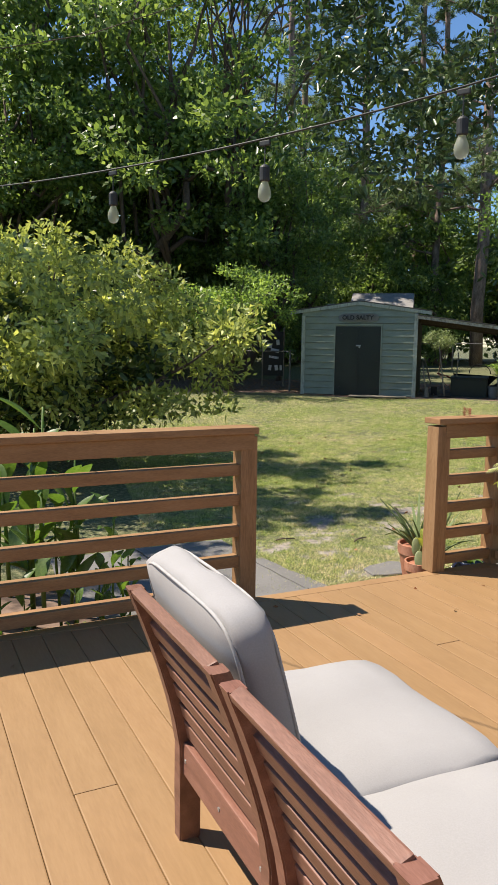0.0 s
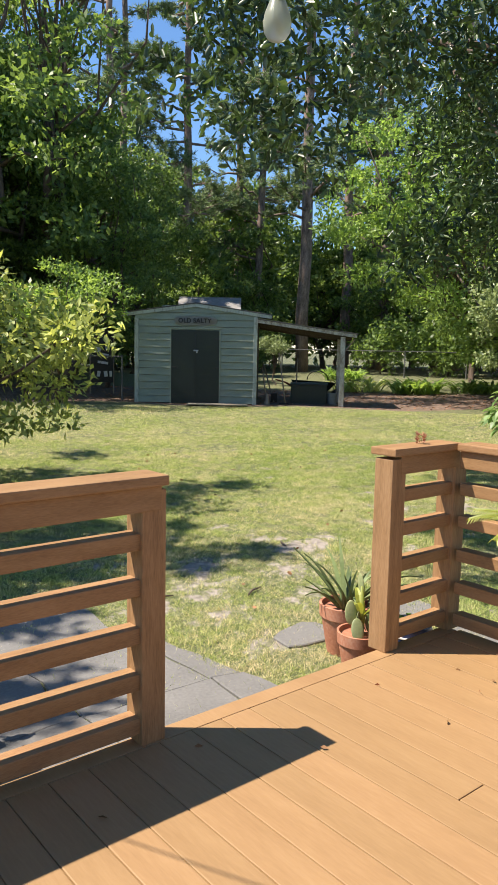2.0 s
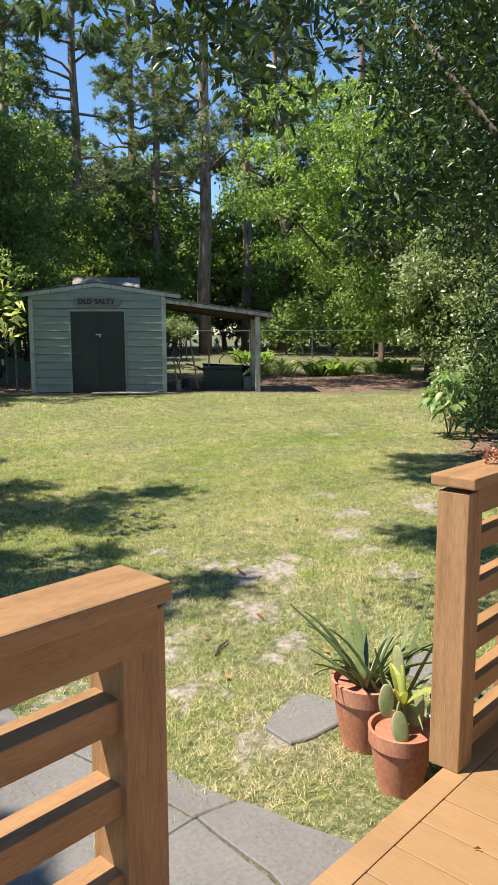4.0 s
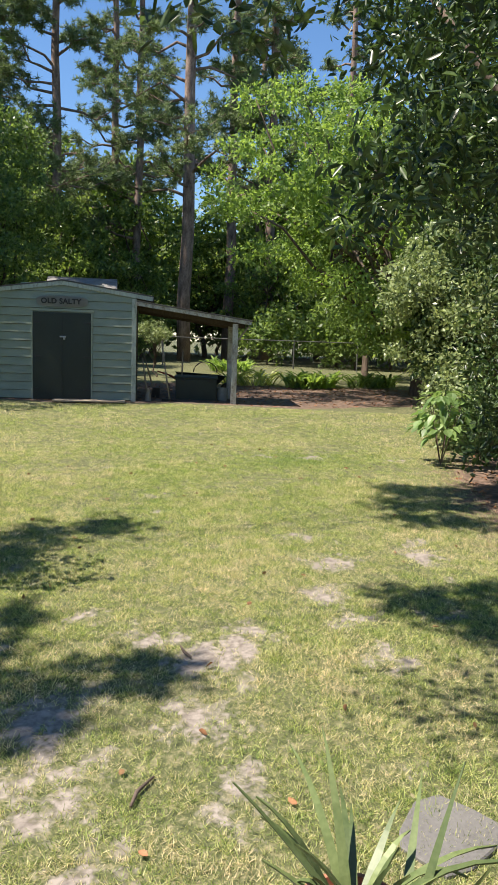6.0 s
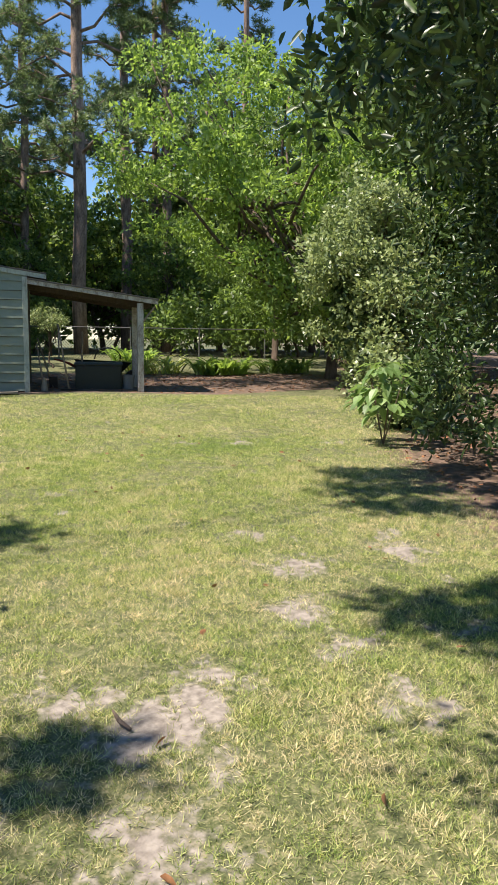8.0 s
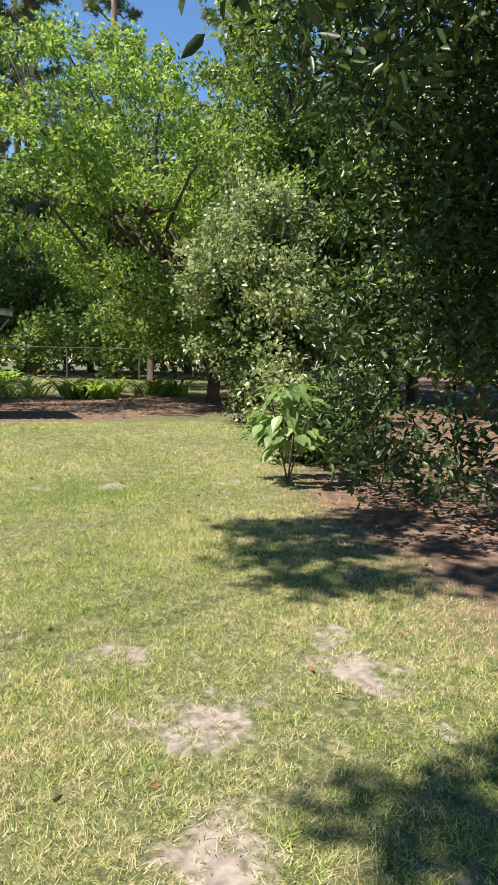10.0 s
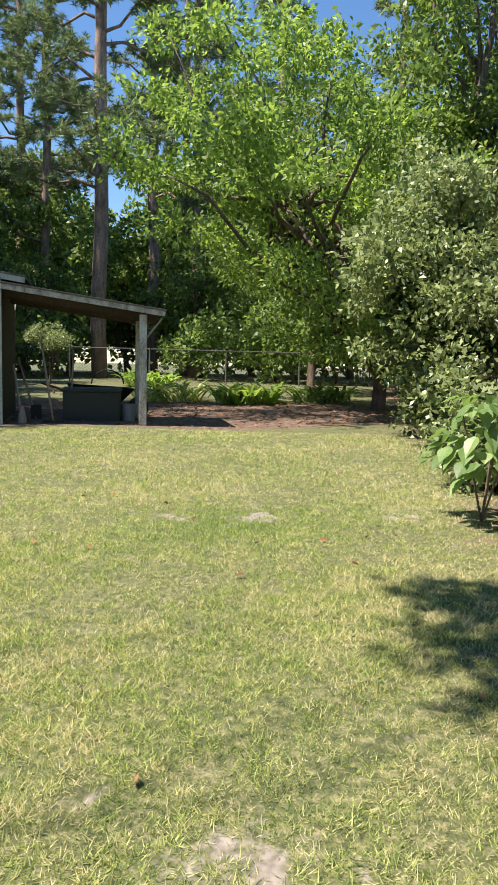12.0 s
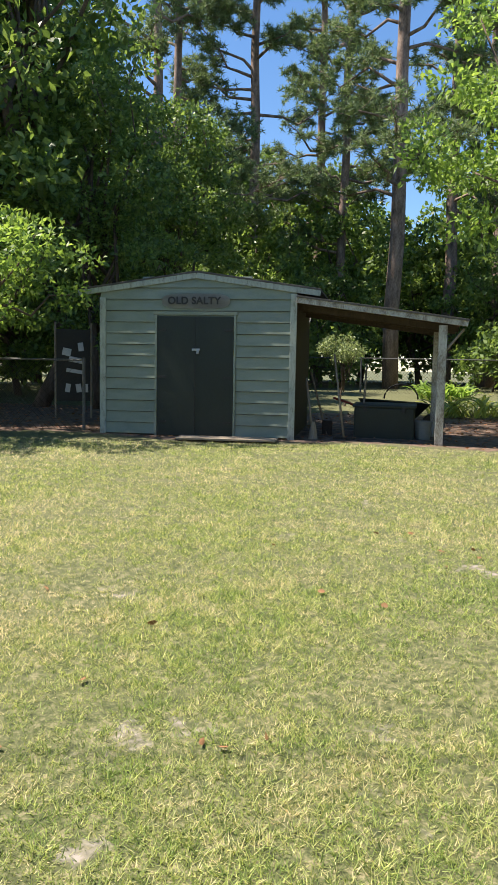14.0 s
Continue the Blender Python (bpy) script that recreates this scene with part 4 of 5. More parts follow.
def piping_loop(sy, sz, x, r=0.006):
    bm = bmesh.new()
    pts = []
    for k in range(33):
        a = k * math.tau / 32
        ca, sa = math.cos(a), math.sin(a)
        pts.append((x, math.copysign(abs(ca) ** 0.35, ca) * sy / 2, math.copysign(abs(sa) ** 0.35, sa) * sz / 2))
    return tube(pts, [r] * 33, 6, bm)


def bench_section(y0, y1, label):
    """Seat section facing +x: curved back legs, back slats, seat slats, front legs."""
    W = y1 - y0
    t = thing("bench_section", pose(0.765, y0, DECK), label, "bench", "outdoor bench sections")

    def back_x(z):
        return -0.015 - 0.16 * max(0.0, (z - 0.30) / 0.5) ** 1.35

    for y in (0.028, W - 0.028):
        bm = bmesh.new()
        prev = None
        zs = [0.0, 0.15, 0.30, 0.38, 0.46, 0.54, 0.62, 0.70, 0.79]
        rings = []
        for z in zs:
            d = 0.065 if z < 0.4 else 0.065 - 0.02 * (z - 0.4) / 0.4
            x = back_x(z) + 0.02
            rings.append([bm.verts.new((x + a, y + b, z)) for a, b in ((-d / 2, -0.024), (d / 2, -0.024), (d / 2, 0.024), (-d / 2, 0.024))])
        for r, q in zip(rings, rings[1:]):
            for k in range(4):
                bm.faces.new((r[k], r[(k + 1) % 4], q[(k + 1) % 4], q[k]))
        bm.faces.new(rings[0][::-1])
        bm.faces.new(rings[-1])
        bmesh.ops.bevel(bm, geom=[e for e in bm.edges if abs(e.verts[0].co.z - e.verts[1].co.z) > 0.02], offset=0.004, segments=2, affect="EDGES")
        part("back_leg", bm, BENCH_WOOD, t)
    for i in range(7):
        z = 0.737 - i * 0.064
        tilt = -math.degrees(math.atan2(back_x(z - 0.02) - back_x(z + 0.02), 0.04))
        hgt = 0.056 if i in (0, 6) else 0.047
        part("back_slat", box((0.02, W - 0.10, hgt), (back_x(z) + 0.022, W / 2, z + (0.012 if i == 0 else 0)), (0, tilt, 0), 0.004), BENCH_WOOD, t)
    part("top_rail", box((0.034, W - 0.09, 0.022), (back_x(0.79) + 0.02, W / 2, 0.783), (0, -20, 0), 0.005), BENCH_WOOD, t)
    part("rear_apron", box((0.024, W - 0.10, 0.10), (-0.005, W / 2, 0.262), bevel=0.004), BENCH_WOOD, t)
    for y in (0.07, W / 2, W - 0.07):
        part("screw", tube([(-0.019, y, 0.262), (-0.0165, y, 0.262)], [0.006, 0.006], 8), STEEL, t)
    for y in (0.028, W - 0.028):
        part("front_leg", box((0.065, 0.048, 0.28), (0.69, y, 0.14)), BENCH_WOOD, t)
        part("side_rail", box((0.66, 0.024, 0.075), (0.345, y, 0.245)), BENCH_WOOD, t)
    part("front_apron", box((0.024, W - 0.10, 0.075), (0.70, W / 2, 0.245)), BENCH_WOOD, t)
    for i in range(9):
        part("seat_slat", box((0.058, W - 0.06, 0.018), (0.07 + i * 0.077, W / 2, 0.288), bevel=0.003), BENCH_WOOD, t)
    return t


bench_section(1.36, 1.99, "red-brown slatted wooden bench section with a white back cushion")
bench_section(0.70, 1.33, "red-brown slatted wooden bench section with a bare back")
for y, sd in ((1.712, 1.0), (1.048, 5.0)):
    c = part("seat_cushion", soft_box((0.655, 0.665, 0.115), sd, 0.016), CLOTH, None, smooth=True, m=pose(1.13, y, DECK + 0.297 + 0.066))
    tagged(c, "off-white canvas seat cushion on the wooden bench", "cushion", "bench cushions")
c = thing("back_cushion", pose(0.752, 1.695, DECK + 0.665, 0, -15, 0), "off-white canvas back cushion with corded edges, leaning on the bench", "cushion", "bench cushions")
part("cover", soft_box((0.118, 0.60, 0.47), 9.0, 0.014), CLOTH, c, smooth=True)
for x in (-0.047, 0.047):
    part("piping", piping_loop(0.592, 0.462, x, 0.0045), PIPING, c, "grey corded seam", smooth=True)


# ---- string lights ----
def string_lights():
    t = thing("string_lights", pose(0, 0, 0), "black cable of outdoor string lights with pale frosted bulbs", "string lights")
    knots = [(-3.4, 14.4, 4.6), (-0.5, 6.2, 2.7), (0.10, 4.70, 2.30), (0.50, 3.85, 2.215), (0.887, 3.129, 2.195), (1.246, 2.458, 2.205), (1.657, 1.919, 2.285), (2.05, 1.33, 2.40), (2.45, 0.72, 2.55), (3.5, -2.3, 2.95)]
    pts = []
    for i in range(len(knots) - 1):
        p0, p1, p2, p3 = (Vector(knots[max(0, min(len(knots) - 1, i + j))]) for j in (-1, 0, 1, 2))
        for k in range(6):
            u = k / 6
            pts.append(0.5 * (2 * p1 + (p2 - p0) * u + (2 * p0 - 5 * p1 + 4 * p2 - p3) * u * u + (3 * p1 - p0 - 3 * p2 + p3) * u ** 3))
    pts.append(Vector(knots[-1]))
    part("cable", tube(pts, [0.0035] * len(pts), 6), CABLE, t, smooth=True)
    for x, y, z in knots[4:9]:
        s = part("socket", lathe([(0.0025, 0.0), (0.0025, -0.085), (0.016, -0.092), (0.021, -0.10), (0.021, -0.150), (0.018, -0.155)], 16), CABLE, t, smooth=False, m=pose(x, y, z - 0.012) @ Matrix.Scale(0.86, 4))
        part("hook", box((0.05, 0.012, 0.022), (0, 0, -0.004), (0, 0, 120), 0.004), CABLE, s)
        b = part("bulb", lathe([(0.013, -0.153), (0.016, -0.163), (0.0245, -0.184), (0.0275, -0.201), (0.0255, -0.218), (0.017, -0.231), (0.005, -0.236)], 20), GLASS, s, "pale frosted glass bulb", smooth=True)
        part("filament", tube([(-0.006, 0, -0.165), (-0.009, 0, -0.20), (0.009, 0, -0.20), (0.006, 0, -0.165)], [0.0012] * 4, 5), STEEL, s)


string_lights()


# ---- pots, planter, plants by the deck ----
def ribbon(points, widths, bm=None, fold=0.2, thick=0.0):
    """A leaf blade along points, folded at its midrib."""
    bm = bm or bmesh.new()
    rows = []
    for i, p in enumerate(points):
        p = Vector(p)
        d = (Vector(points[min(i + 1, len(points) - 1)]) - Vector(points[max(0, i - 1)])).normalized()
        side = d.cross(Vector((0, 0, 1)))
        side = side.normalized() if side.length > 0.05 else Vector((1, 0, 0))
        up = side.cross(d)
        w = widths[i]
        rows.append([bm.verts.new(p - side * w / 2 + up * w * fold), bm.verts.new(p - up * thick), bm.verts.new(p + side * w / 2 + up * w * fold)])
    for a, b in zip(rows, rows[1:]):
        bm.faces.new((a[0], a[1], b[1], b[0]))
        bm.faces.new((a[1], a[2], b[2], b[1]))
        if thick:
            bm.faces.new((a[2], a[0], b[0], b[2]))
    return bm


def arc(a, lift, reach, turn, n=7, start=(0, 0, 0)):
    """Points of an arching leaf from start: rises lift, goes out reach, bends over by a."""
    out = []
    for i in range(n):
        u = i / (n - 1)
        r, z = reach * u, lift * (u - a * u * u)
        out.append((start[0] + math.cos(turn) * r, start[1] + math.sin(turn) * r, start[2] + z))
    return out


def clay_pot(at, r, h, label):
    t = thing("clay_pot", pose(*at), label, "plant pot", "clay pots by the deck")
    part("pot", lathe([(r * 0.68, 0), (r * 0.93, h * 0.74), (r * 0.94, h * 0.75), (r, h * 0.76), (r * 1.02, h), (r * 0.92, h), (r * 0.88, h * 0.9)], 56), TERRACOTTA, t, smooth=False)
    part("soil", lathe([(r * 0.86, h * 0.86), (r * 0.86, h * 0.885)], 20), SOIL, t)


def aloe(at, n, size, seed, label):
    rng = random.Random(seed)
    t = thing("aloe_plant", pose(*at), label, "potted plant")
    for i in range(n):
        turn, k = i * 2.4 + rng.uniform(-0.3, 0.3), rng.uniform(0.6, 1.15)
        reach, lift = size * k * rng.uniform(0.25, 0.95), size * k * rng.uniform(0.7, 1.15)
        pts = arc(rng.uniform(0.1, 0.75), lift, reach, turn, start=(math.cos(turn) * 0.03, math.sin(turn) * 0.03, 0))
        part("leaf", ribbon(pts, [0.026, 0.03, 0.027, 0.022, 0.016, 0.009, 0.002], fold=0.25, thick=0.006), ALOE, t)


ALOE = material("grey_green_aloe_leaf", [(0.10, 0.145, 0.05), (0.19, 0.24, 0.095)], 6, rough=0.45, bump=0.1, per="object", spread=0.3, translucent=0.12)
CACTUS = material("pale_green_cactus_pad", [(0.17, 0.21, 0.09), (0.27, 0.29, 0.14)], 10, rough=0.55, per="object", spread=0.2)
YELLOW_LEAF = material("yellowing_leaf", [(0.27, 0.31, 0.06), (0.38, 0.41, 0.10)], 6, rough=0.5, bump=0, per="object", spread=0.15, translucent=0.3)
GZ = -0.25
clay_pot((3.51, 4.34, GZ), 0.15, 0.29, "weathered terracotta pot holding an aloe")
clay_pot((3.33, 4.06, GZ), 0.125, 0.25, "terracotta pot holding pale cactus pads")
aloe((3.51, 4.34, 0.0), 24, 0.42, 3, "spiky grey-green aloe with long arching leaves")
aloe((3.50, 4.20, -0.06), 9, 0.52, 8, "tall spiky aloe beside the deck post")


def cactus(at):
    t = thing("cactus_plant", pose(*at), "pale flat-padded cactus with a yellow leaf", "potted plant")
    for x, y, z, w, h, tx, rz in ((0.0, 0.02, 0.10, 0.10, 0.20, 10, 20), (0.06, 0.06, 0.30, 0.085, 0.17, -6, 70), (-0.06, -0.03, 0.06, 0.085, 0.15, -24, -30), (0.08, -0.02, 0.10, 0.09, 0.18, 14, 110), (-0.02, 0.07, 0.14, 0.075, 0.16, 4, 140)):
        bm = bmesh.new()
        bmesh.ops.create_uvsphere(bm, u_segments=14, v_segments=10, radius=0.5, matrix=pose(x, y, z, tx, 0, rz) @ Matrix.Diagonal((w, 0.018, h, 1)))
        part("pad", bm, CACTUS, t, smooth=True)
    for turn, lift, reach in ((3.6, 0.30, 0.16), (5.2, 0.24, 0.20), (1.0, 0.34, 0.14)):
        part("leaf", ribbon(arc(0.55, lift, reach, turn, start=(0, 0, 0.12)), [0.015, 0.04, 0.055, 0.055, 0.045, 0.028, 0.004]), YELLOW_LEAF, t, "yellowing strap leaf")
    part("stem", tube([(0.01, 0, 0), (0.02, 0, 0.16), (0.01, 0.01, 0.32)], [0.016, 0.014, 0.008], 8), YELLOW_LEAF, t, smooth=True)
    return t


cactus((3.33, 4.06, -0.03)).scale = (0.85, 0.85, 0.85)


def striped_pot():
    t = thing("striped_pot", pose(*G(3.72, 4.02)), "dark blue striped ceramic pot beyond the railing", "plant pot")
    prof = [(0.085, 0.0), (0.11, 0.06), (0.125, 0.12), (0.125, 0.17), (0.11, 0.21), (0.118, 0.225), (0.104, 0.225), (0.095, 0.19)]
    part("body", lathe(prof, 32), BLUE, t, smooth=True)
    for z, r in ((0.075, 0.1155), (0.115, 0.1255), (0.155, 0.1265)):
        part("stripe", lathe([(r, z), (r + 0.0025, z + 0.004), (r + 0.0025, z + 0.010), (r, z + 0.014)], 32), WHITE, t, "pale painted stripe")
    p = thing("small_plant", pose(3.72, 4.02, G(3.72, 4.02)[2] + 0.19), "small green plant in the striped pot", "potted plant")
    for i in range(9):
        part("leaf", ribbon(arc(0.7, 0.14, 0.12, i * 2.4, 6), [0.01, 0.03, 0.04, 0.035, 0.02, 0.003]), CANNA_LEAF, p)


BLUE = material("dark_blue_glaze", [(0.012, 0.018, 0.045), (0.03, 0.04, 0.09)], 12, rough=0.25)
striped_pot()


def planter():
    t = thing("white_planter", pose(3.44, 3.03, DECK, 0, 0, 4), "tall tapered white square planter standing on the deck", "planter")
    bm = bmesh.new()
    rings = []
    for w, z in ((0.11, 0.0), (0.118, 0.06), (0.165, 0.46), (0.168, 0.475), (0.155, 0.475), (0.15, 0.40)):
        rings.append([bm.verts.new((a * w, b * w, z)) for a, b in ((-1, -0.86), (-0.86, -1), (0.86, -1), (1, -0.86), (1, 0.86), (0.86, 1), (-0.86, 1), (-1, 0.86))])
    for r, q in zip(rings, rings[1:]):
        for k in range(8):
            bm.faces.new((r[k], r[(k + 1) % 8], q[(k + 1) % 8], q[k]))
    bm.faces.new(rings[0][::-1])
    bm.faces.new(rings[-1])
    part("body", bm, WHITE_POT, t)
    part("soil", box((0.28, 0.28, 0.02), (0, 0, 0.42)), SOIL, t)
    p = thing("palm_plant", pose(3.44, 3.03, DECK + 0.42), "yellow-green feathery palm in the white planter", "potted plant")
    rng = random.Random(4)
    part("trunk", tube([(0, 0, 0), (0.01, 0.0, 0.12), (0, 0, 0.24)], [0.035, 0.04, 0.03], 10), BARK, p, smooth=True)
    for i in range(15):
        turn = i * 2.4 + rng.uniform(-0.2, 0.2)
        pts = arc(rng.uniform(0.55, 1.0), rng.uniform(0.18, 0.38), rng.uniform(0.28, 0.42), turn, 9, (0, 0, 0.22))
        bm = tube(pts, [0.005] * 9, 4)
        for j in range(2, 26):
            u = j / 26 * 8
            a, b = Vector(pts[int(u)]), Vector(pts[min(8, int(u) + 1)])
            p0 = a.lerp(b, u - int(u))
            fw = (b - a).normalized()
            for sd in (-1, 1):
                out = (fw.cross(Vector((0, 0, 1))).normalized() * sd * 0.8 + fw * 0.75 + Vector((0, 0, -0.15))).normalized() * 0.115 * (1.05 - u / 11)
                ribbon([p0, p0 + out * 0.5, p0 + out + Vector((0, 0, -0.012))], [0.009, 0.011, 0.001], bm)
        part("frond", bm, PALM, p)


PALM = material("yellow_green_palm", [(0.20, 0.25, 0.035), (0.34, 0.36, 0.07)], 6, rough=0.45, bump=0, per="object", spread=0.2, translucent=0.35)
planter()


def canna(at, height, seed, label):
    rng = random.Random(seed)
    t = thing("canna_plant", pose(*at), label, "garden plant", "canna plants behind the railing")
    part("stem", tube([(0, 0, -0.03), (rng.uniform(-0.03, 0.03), 0.02, height * 0.5), (rng.uniform(-0.05, 0.05), 0, height)], [0.014, 0.011, 0.006], 8), CANNA_LEAF, t, smooth=True)
    for i in range(6):
        z = height * (0.25 + 0.13 * i)
        L = 0.34 * rng.uniform(0.75, 1.15)
        pts = arc(rng.uniform(0.15, 0.65), L * rng.uniform(0.6, 1.1), L * rng.uniform(0.35, 0.8), i * 2.5 + seed, 8, (0, 0, z))
        part("leaf", ribbon(pts, [0.012, 0.06, 0.105, 0.125, 0.12, 0.095, 0.055, 0.004], fold=0.14), CANNA_LEAF, t, smooth=True)
    return t


first = canna(G(0.15, 4.45), 1.12, 2, "broad-leaved canna plant behind the deck railing")
other = canna(G(0.75, 4.55), 0.85, 7, "broad-leaved canna plant behind the deck railing")
rng = random.Random(9)
for i, (x, y, k) in enumerate([(0.42, 4.7, 1.15), (-0.2, 4.6, 1.0), (1.12, 4.35, 0.5), (-0.1, 5.1, 1.1), (0.7, 5.2, 1.2), (-0.55, 4.9, 1.1), (-0.5, 4.3, 0.8), (1.3, 4.75, 0.65), (0.0, 4.1, 0.45), (0.5, 5.6, 0.9), (0.3, 4.35, 1.05), (0.9, 4.45, 0.75), (1.2, 4.15, 0.4), (-0.3, 4.2, 0.7), (1.0, 4.5, 1.1), (0.85, 4.75, 1.2), (1.1, 4.2, 0.45), (0.75, 4.55, 1.1), (0.55, 4.62, 1.15), (1.0, 4.65, 1.0), (0.35, 4.4, 1.1), (0.62, 4.1, 0.42), (0.92, 4.1, 0.4), (1.2, 4.2, 0.45), (0.2, 4.12, 0.5), (1.32, 4.4, 0.5), (0.48, 4.15, 0.45)]):
    copy_thing(first if i % 2 else other, pose(*G(x, y), 0, 0, rng.uniform(0, 360))).scale = (k, k, k)


# ---- flagstones ----
def flagstones():
    """Angular slabs that meet in narrow joints at the deck's opening, and loose stones beyond."""
    t = tagged(new("flagstone_path"), "smooth grey flagstone slabs with narrow cracks by the deck", "paving", kind="structure")
    rng = random.Random(12)
    xs, ys = (1.12, 1.9, 2.62, 2.88), (3.83, 4.50, 5.32, 6.05)
    knot = {(i, j): Vector((x + rng.uniform(-0.09, 0.09), y + (rng.uniform(-0.09, 0.09) if j else 0), 0)) for i, x in enumerate(xs) for j, y in enumerate(ys)}

    for spot, x, y in (((2, 1), 2.66, 4.5), ((3, 0), 2.95, 3.83), ((3, 1), 2.84, 4.45), ((2, 2), 2.6, 5.36), ((3, 2), 2.72, 5.3)):
        knot[spot] = Vector((x, y, 0))

    def slab(outline, z):
        bm = bmesh.new()
        f = bm.faces.new([bm.verts.new(p) for p in outline])
        top = bmesh.ops.extrude_face_region(bm, geom=[f])["geom"]
        bmesh.ops.translate(bm, vec=(0, 0, 0.036), verts=[g for g in top if isinstance(g, bmesh.types.BMVert)])
        bmesh.ops.bevel(bm, geom=[e for e in bm.edges if min(v.co.z for v in e.verts) > 0.03], offset=0.006, segments=1, affect="EDGES")
        mid = sum((Vector(p) for p in outline), Vector()) / len(outline)
        ob = part("flagstone", bm, STONE, t)
        ob.location = (0, 0, float(ground_z(np.array(mid.x), np.array(mid.y))) - 0.02 + z)

    for i in range(3):
        for j in range(3):
            if i == 2 and j > 1:
                continue
            ring = [knot[i, j], knot[i + 1, j], knot[i + 1, j + 1], knot[i, j + 1]]
            mid = sum(ring, Vector()) / 4
            outline = []
            for a, b in zip(ring, ring[1:] + ring[:1]):
                for k in range(5):
                    p = a.lerp(b, k / 5)
                    p += Vector((noise.noise(p * 6), noise.noise(p * 6 + Vector((9, 0, 0))), 0)) * 0.035
                    outline.append(p + (mid - p).normalized() * 0.008)
            slab(outline, rng.uniform(-0.003, 0.004))
    for x, y, rx, ry in ((3.50, 4.64, 0.22, 0.15), (4.36, 4.47, 0.2, 0.17), (4.25, 3.85, 0.3, 0.3), (4.2, 3.2, 0.33, 0.33), (4.35, 2.5, 0.33, 0.3), (4.2, 1.8, 0.35, 0.3)):
        ph = rng.uniform(0, 6)
        outline = []
        for k in range(9):
            a = k * math.tau / 9
            r = 1 + 0.10 * math.sin(3 * a + ph) + rng.uniform(-0.07, 0.07)
            outline.append((x + math.copysign(abs(math.cos(a)) ** 0.6, math.cos(a)) * rx * r, y + math.copysign(abs(math.sin(a)) ** 0.6, math.sin(a)) * ry * r, 0.0))
        slab(outline, 0.0)


flagstones()


# ---- things under the lean-to ----
def leaning_tool(x, y, top, label, head):
    t = thing("garden_tool", SHED @ pose(x, y, 0.02), label, "garden tool", "long-handled tools")
    part("handle", tube([(0, 0, 0.02), (top[0] * 0.5, top[1] * 0.5, top[2] * 0.5), top], [0.017, 0.018, 0.016], 8), GREY_HANDLE, t, smooth=True)
    if head == "broom":
        part("bristles", lathe([(0.075, 0.0), (0.06, 0.12), (0.035, 0.24), (0.02, 0.28)], 12), GREY_HANDLE, t, "pale worn bristles")
    elif head == "shovel":
        bm = box((0.17, 0.02, 0.26), (0, 0, 0.13), bevel=0.008)
        part("blade", bm, IRON, t, "dark iron blade")
    else:
        bm = box((0.34, 0.03, 0.03), (0, 0, 0.03))
        for k in range(9):
            add_box(bm, (0.008, 0.01, 0.07), pose(-0.16 + k * 0.04, -0.01, 0.02))
        part("rake_head", bm, IRON, t)


leaning_tool(0.76, 0.25, (-0.20, 0.25, 1.34), "bleached wooden rake leaning under the lean-to", "rake")
leaning_tool(1.02, 0.7, (0.04, 0.25, 1.2), "wooden-handled shovel leaning under the lean-to", "shovel")
leaning_tool(0.28, 0.22, (-0.14, 0.15, 0.95), "old broom with pale bristles against the shed", "broom")
leaning_tool(0.45, 0.9, (-0.3, 0.1, 1.05), "dark-handled garden tool against the shed wall", "shovel")


def bucket():
    t = thing("bucket", SHED @ pose(1.98, 0.75, 0.01), "grey plastic bucket under the lean-to", "bucket")
    part("body", lathe([(0.11, 0), (0.145, 0.29), (0.152, 0.29), (0.152, 0.315), (0.138, 0.315), (0.13, 0.26)], 24), GREY_PLASTIC, t)
    pts = [(0.15 * math.cos(a), 0.02, 0.30 - 0.16 * math.sin(a)) for a in [k * math.pi / 10 for k in range(11)]]
    part("handle", tube(pts, [0.004] * 11, 5), STEEL, t)


bucket()


def wheelbarrow():
    t = thing("wheelbarrow", SHED @ pose(1.5, 1.75, 0.0, 0, 0, 8), "dark wheelbarrow with red frame parked under the lean-to", "wheelbarrow")
    bm = bmesh.new()
    lo = [bm.verts.new(p) for p in ((-0.35, -0.22, 0.28), (0.3, -0.22, 0.24), (0.3, 0.22, 0.24), (-0.35, 0.22, 0.28))]
    hi = [bm.verts.new(p) for p in ((-0.55, -0.36, 0.62), (0.6, -0.34, 0.56), (0.6, 0.34, 0.56), (-0.55, 0.36, 0.62))]
    bm.faces.new(lo[::-1])
    for k in range(4):
        bm.faces.new((lo[k], lo[(k + 1) % 4], hi[(k + 1) % 4], hi[k]))
    bmesh.ops.solidify(bm, geom=bm.faces[:], thickness=0.012)
    part("tray", bm, DOOR_GREEN, t, "dark green steel tray")
    for y in (-0.26, 0.26):
        part("handle", tube([(0.7, y * 0.4, 0.2), (-0.3, y, 0.30), (-0.75, y, 0.55), (-1.0, y, 0.62)], [0.018] * 4, 8), RED, t, "red tubular handle", smooth=True)
        part("leg", tube([(-0.3, y, 0.30), (-0.38, y, 0.0)], [0.016, 0.016], 8), RED, t)
    w = part("wheel", lathe([(0.10, -0.04), (0.185, -0.045), (0.2, 0.0), (0.185, 0.045), (0.10, 0.04)], 24), BLACK, t, "black rubber tyre", m=pose(0.72, 0, 0.2, 90, 0, 0))
    part("hub", lathe([(0.05, -0.05), (0.05, 0.05)], 12), STEEL, w)
    part("hoop", tube([(0.2 + 0.3 * math.cos(a), 0.3, 0.62 + 0.26 * math.sin(a)) for a in [k * math.pi / 10 for k in range(11)]], [0.014] * 11, 6), BLACK, t, smooth=True)


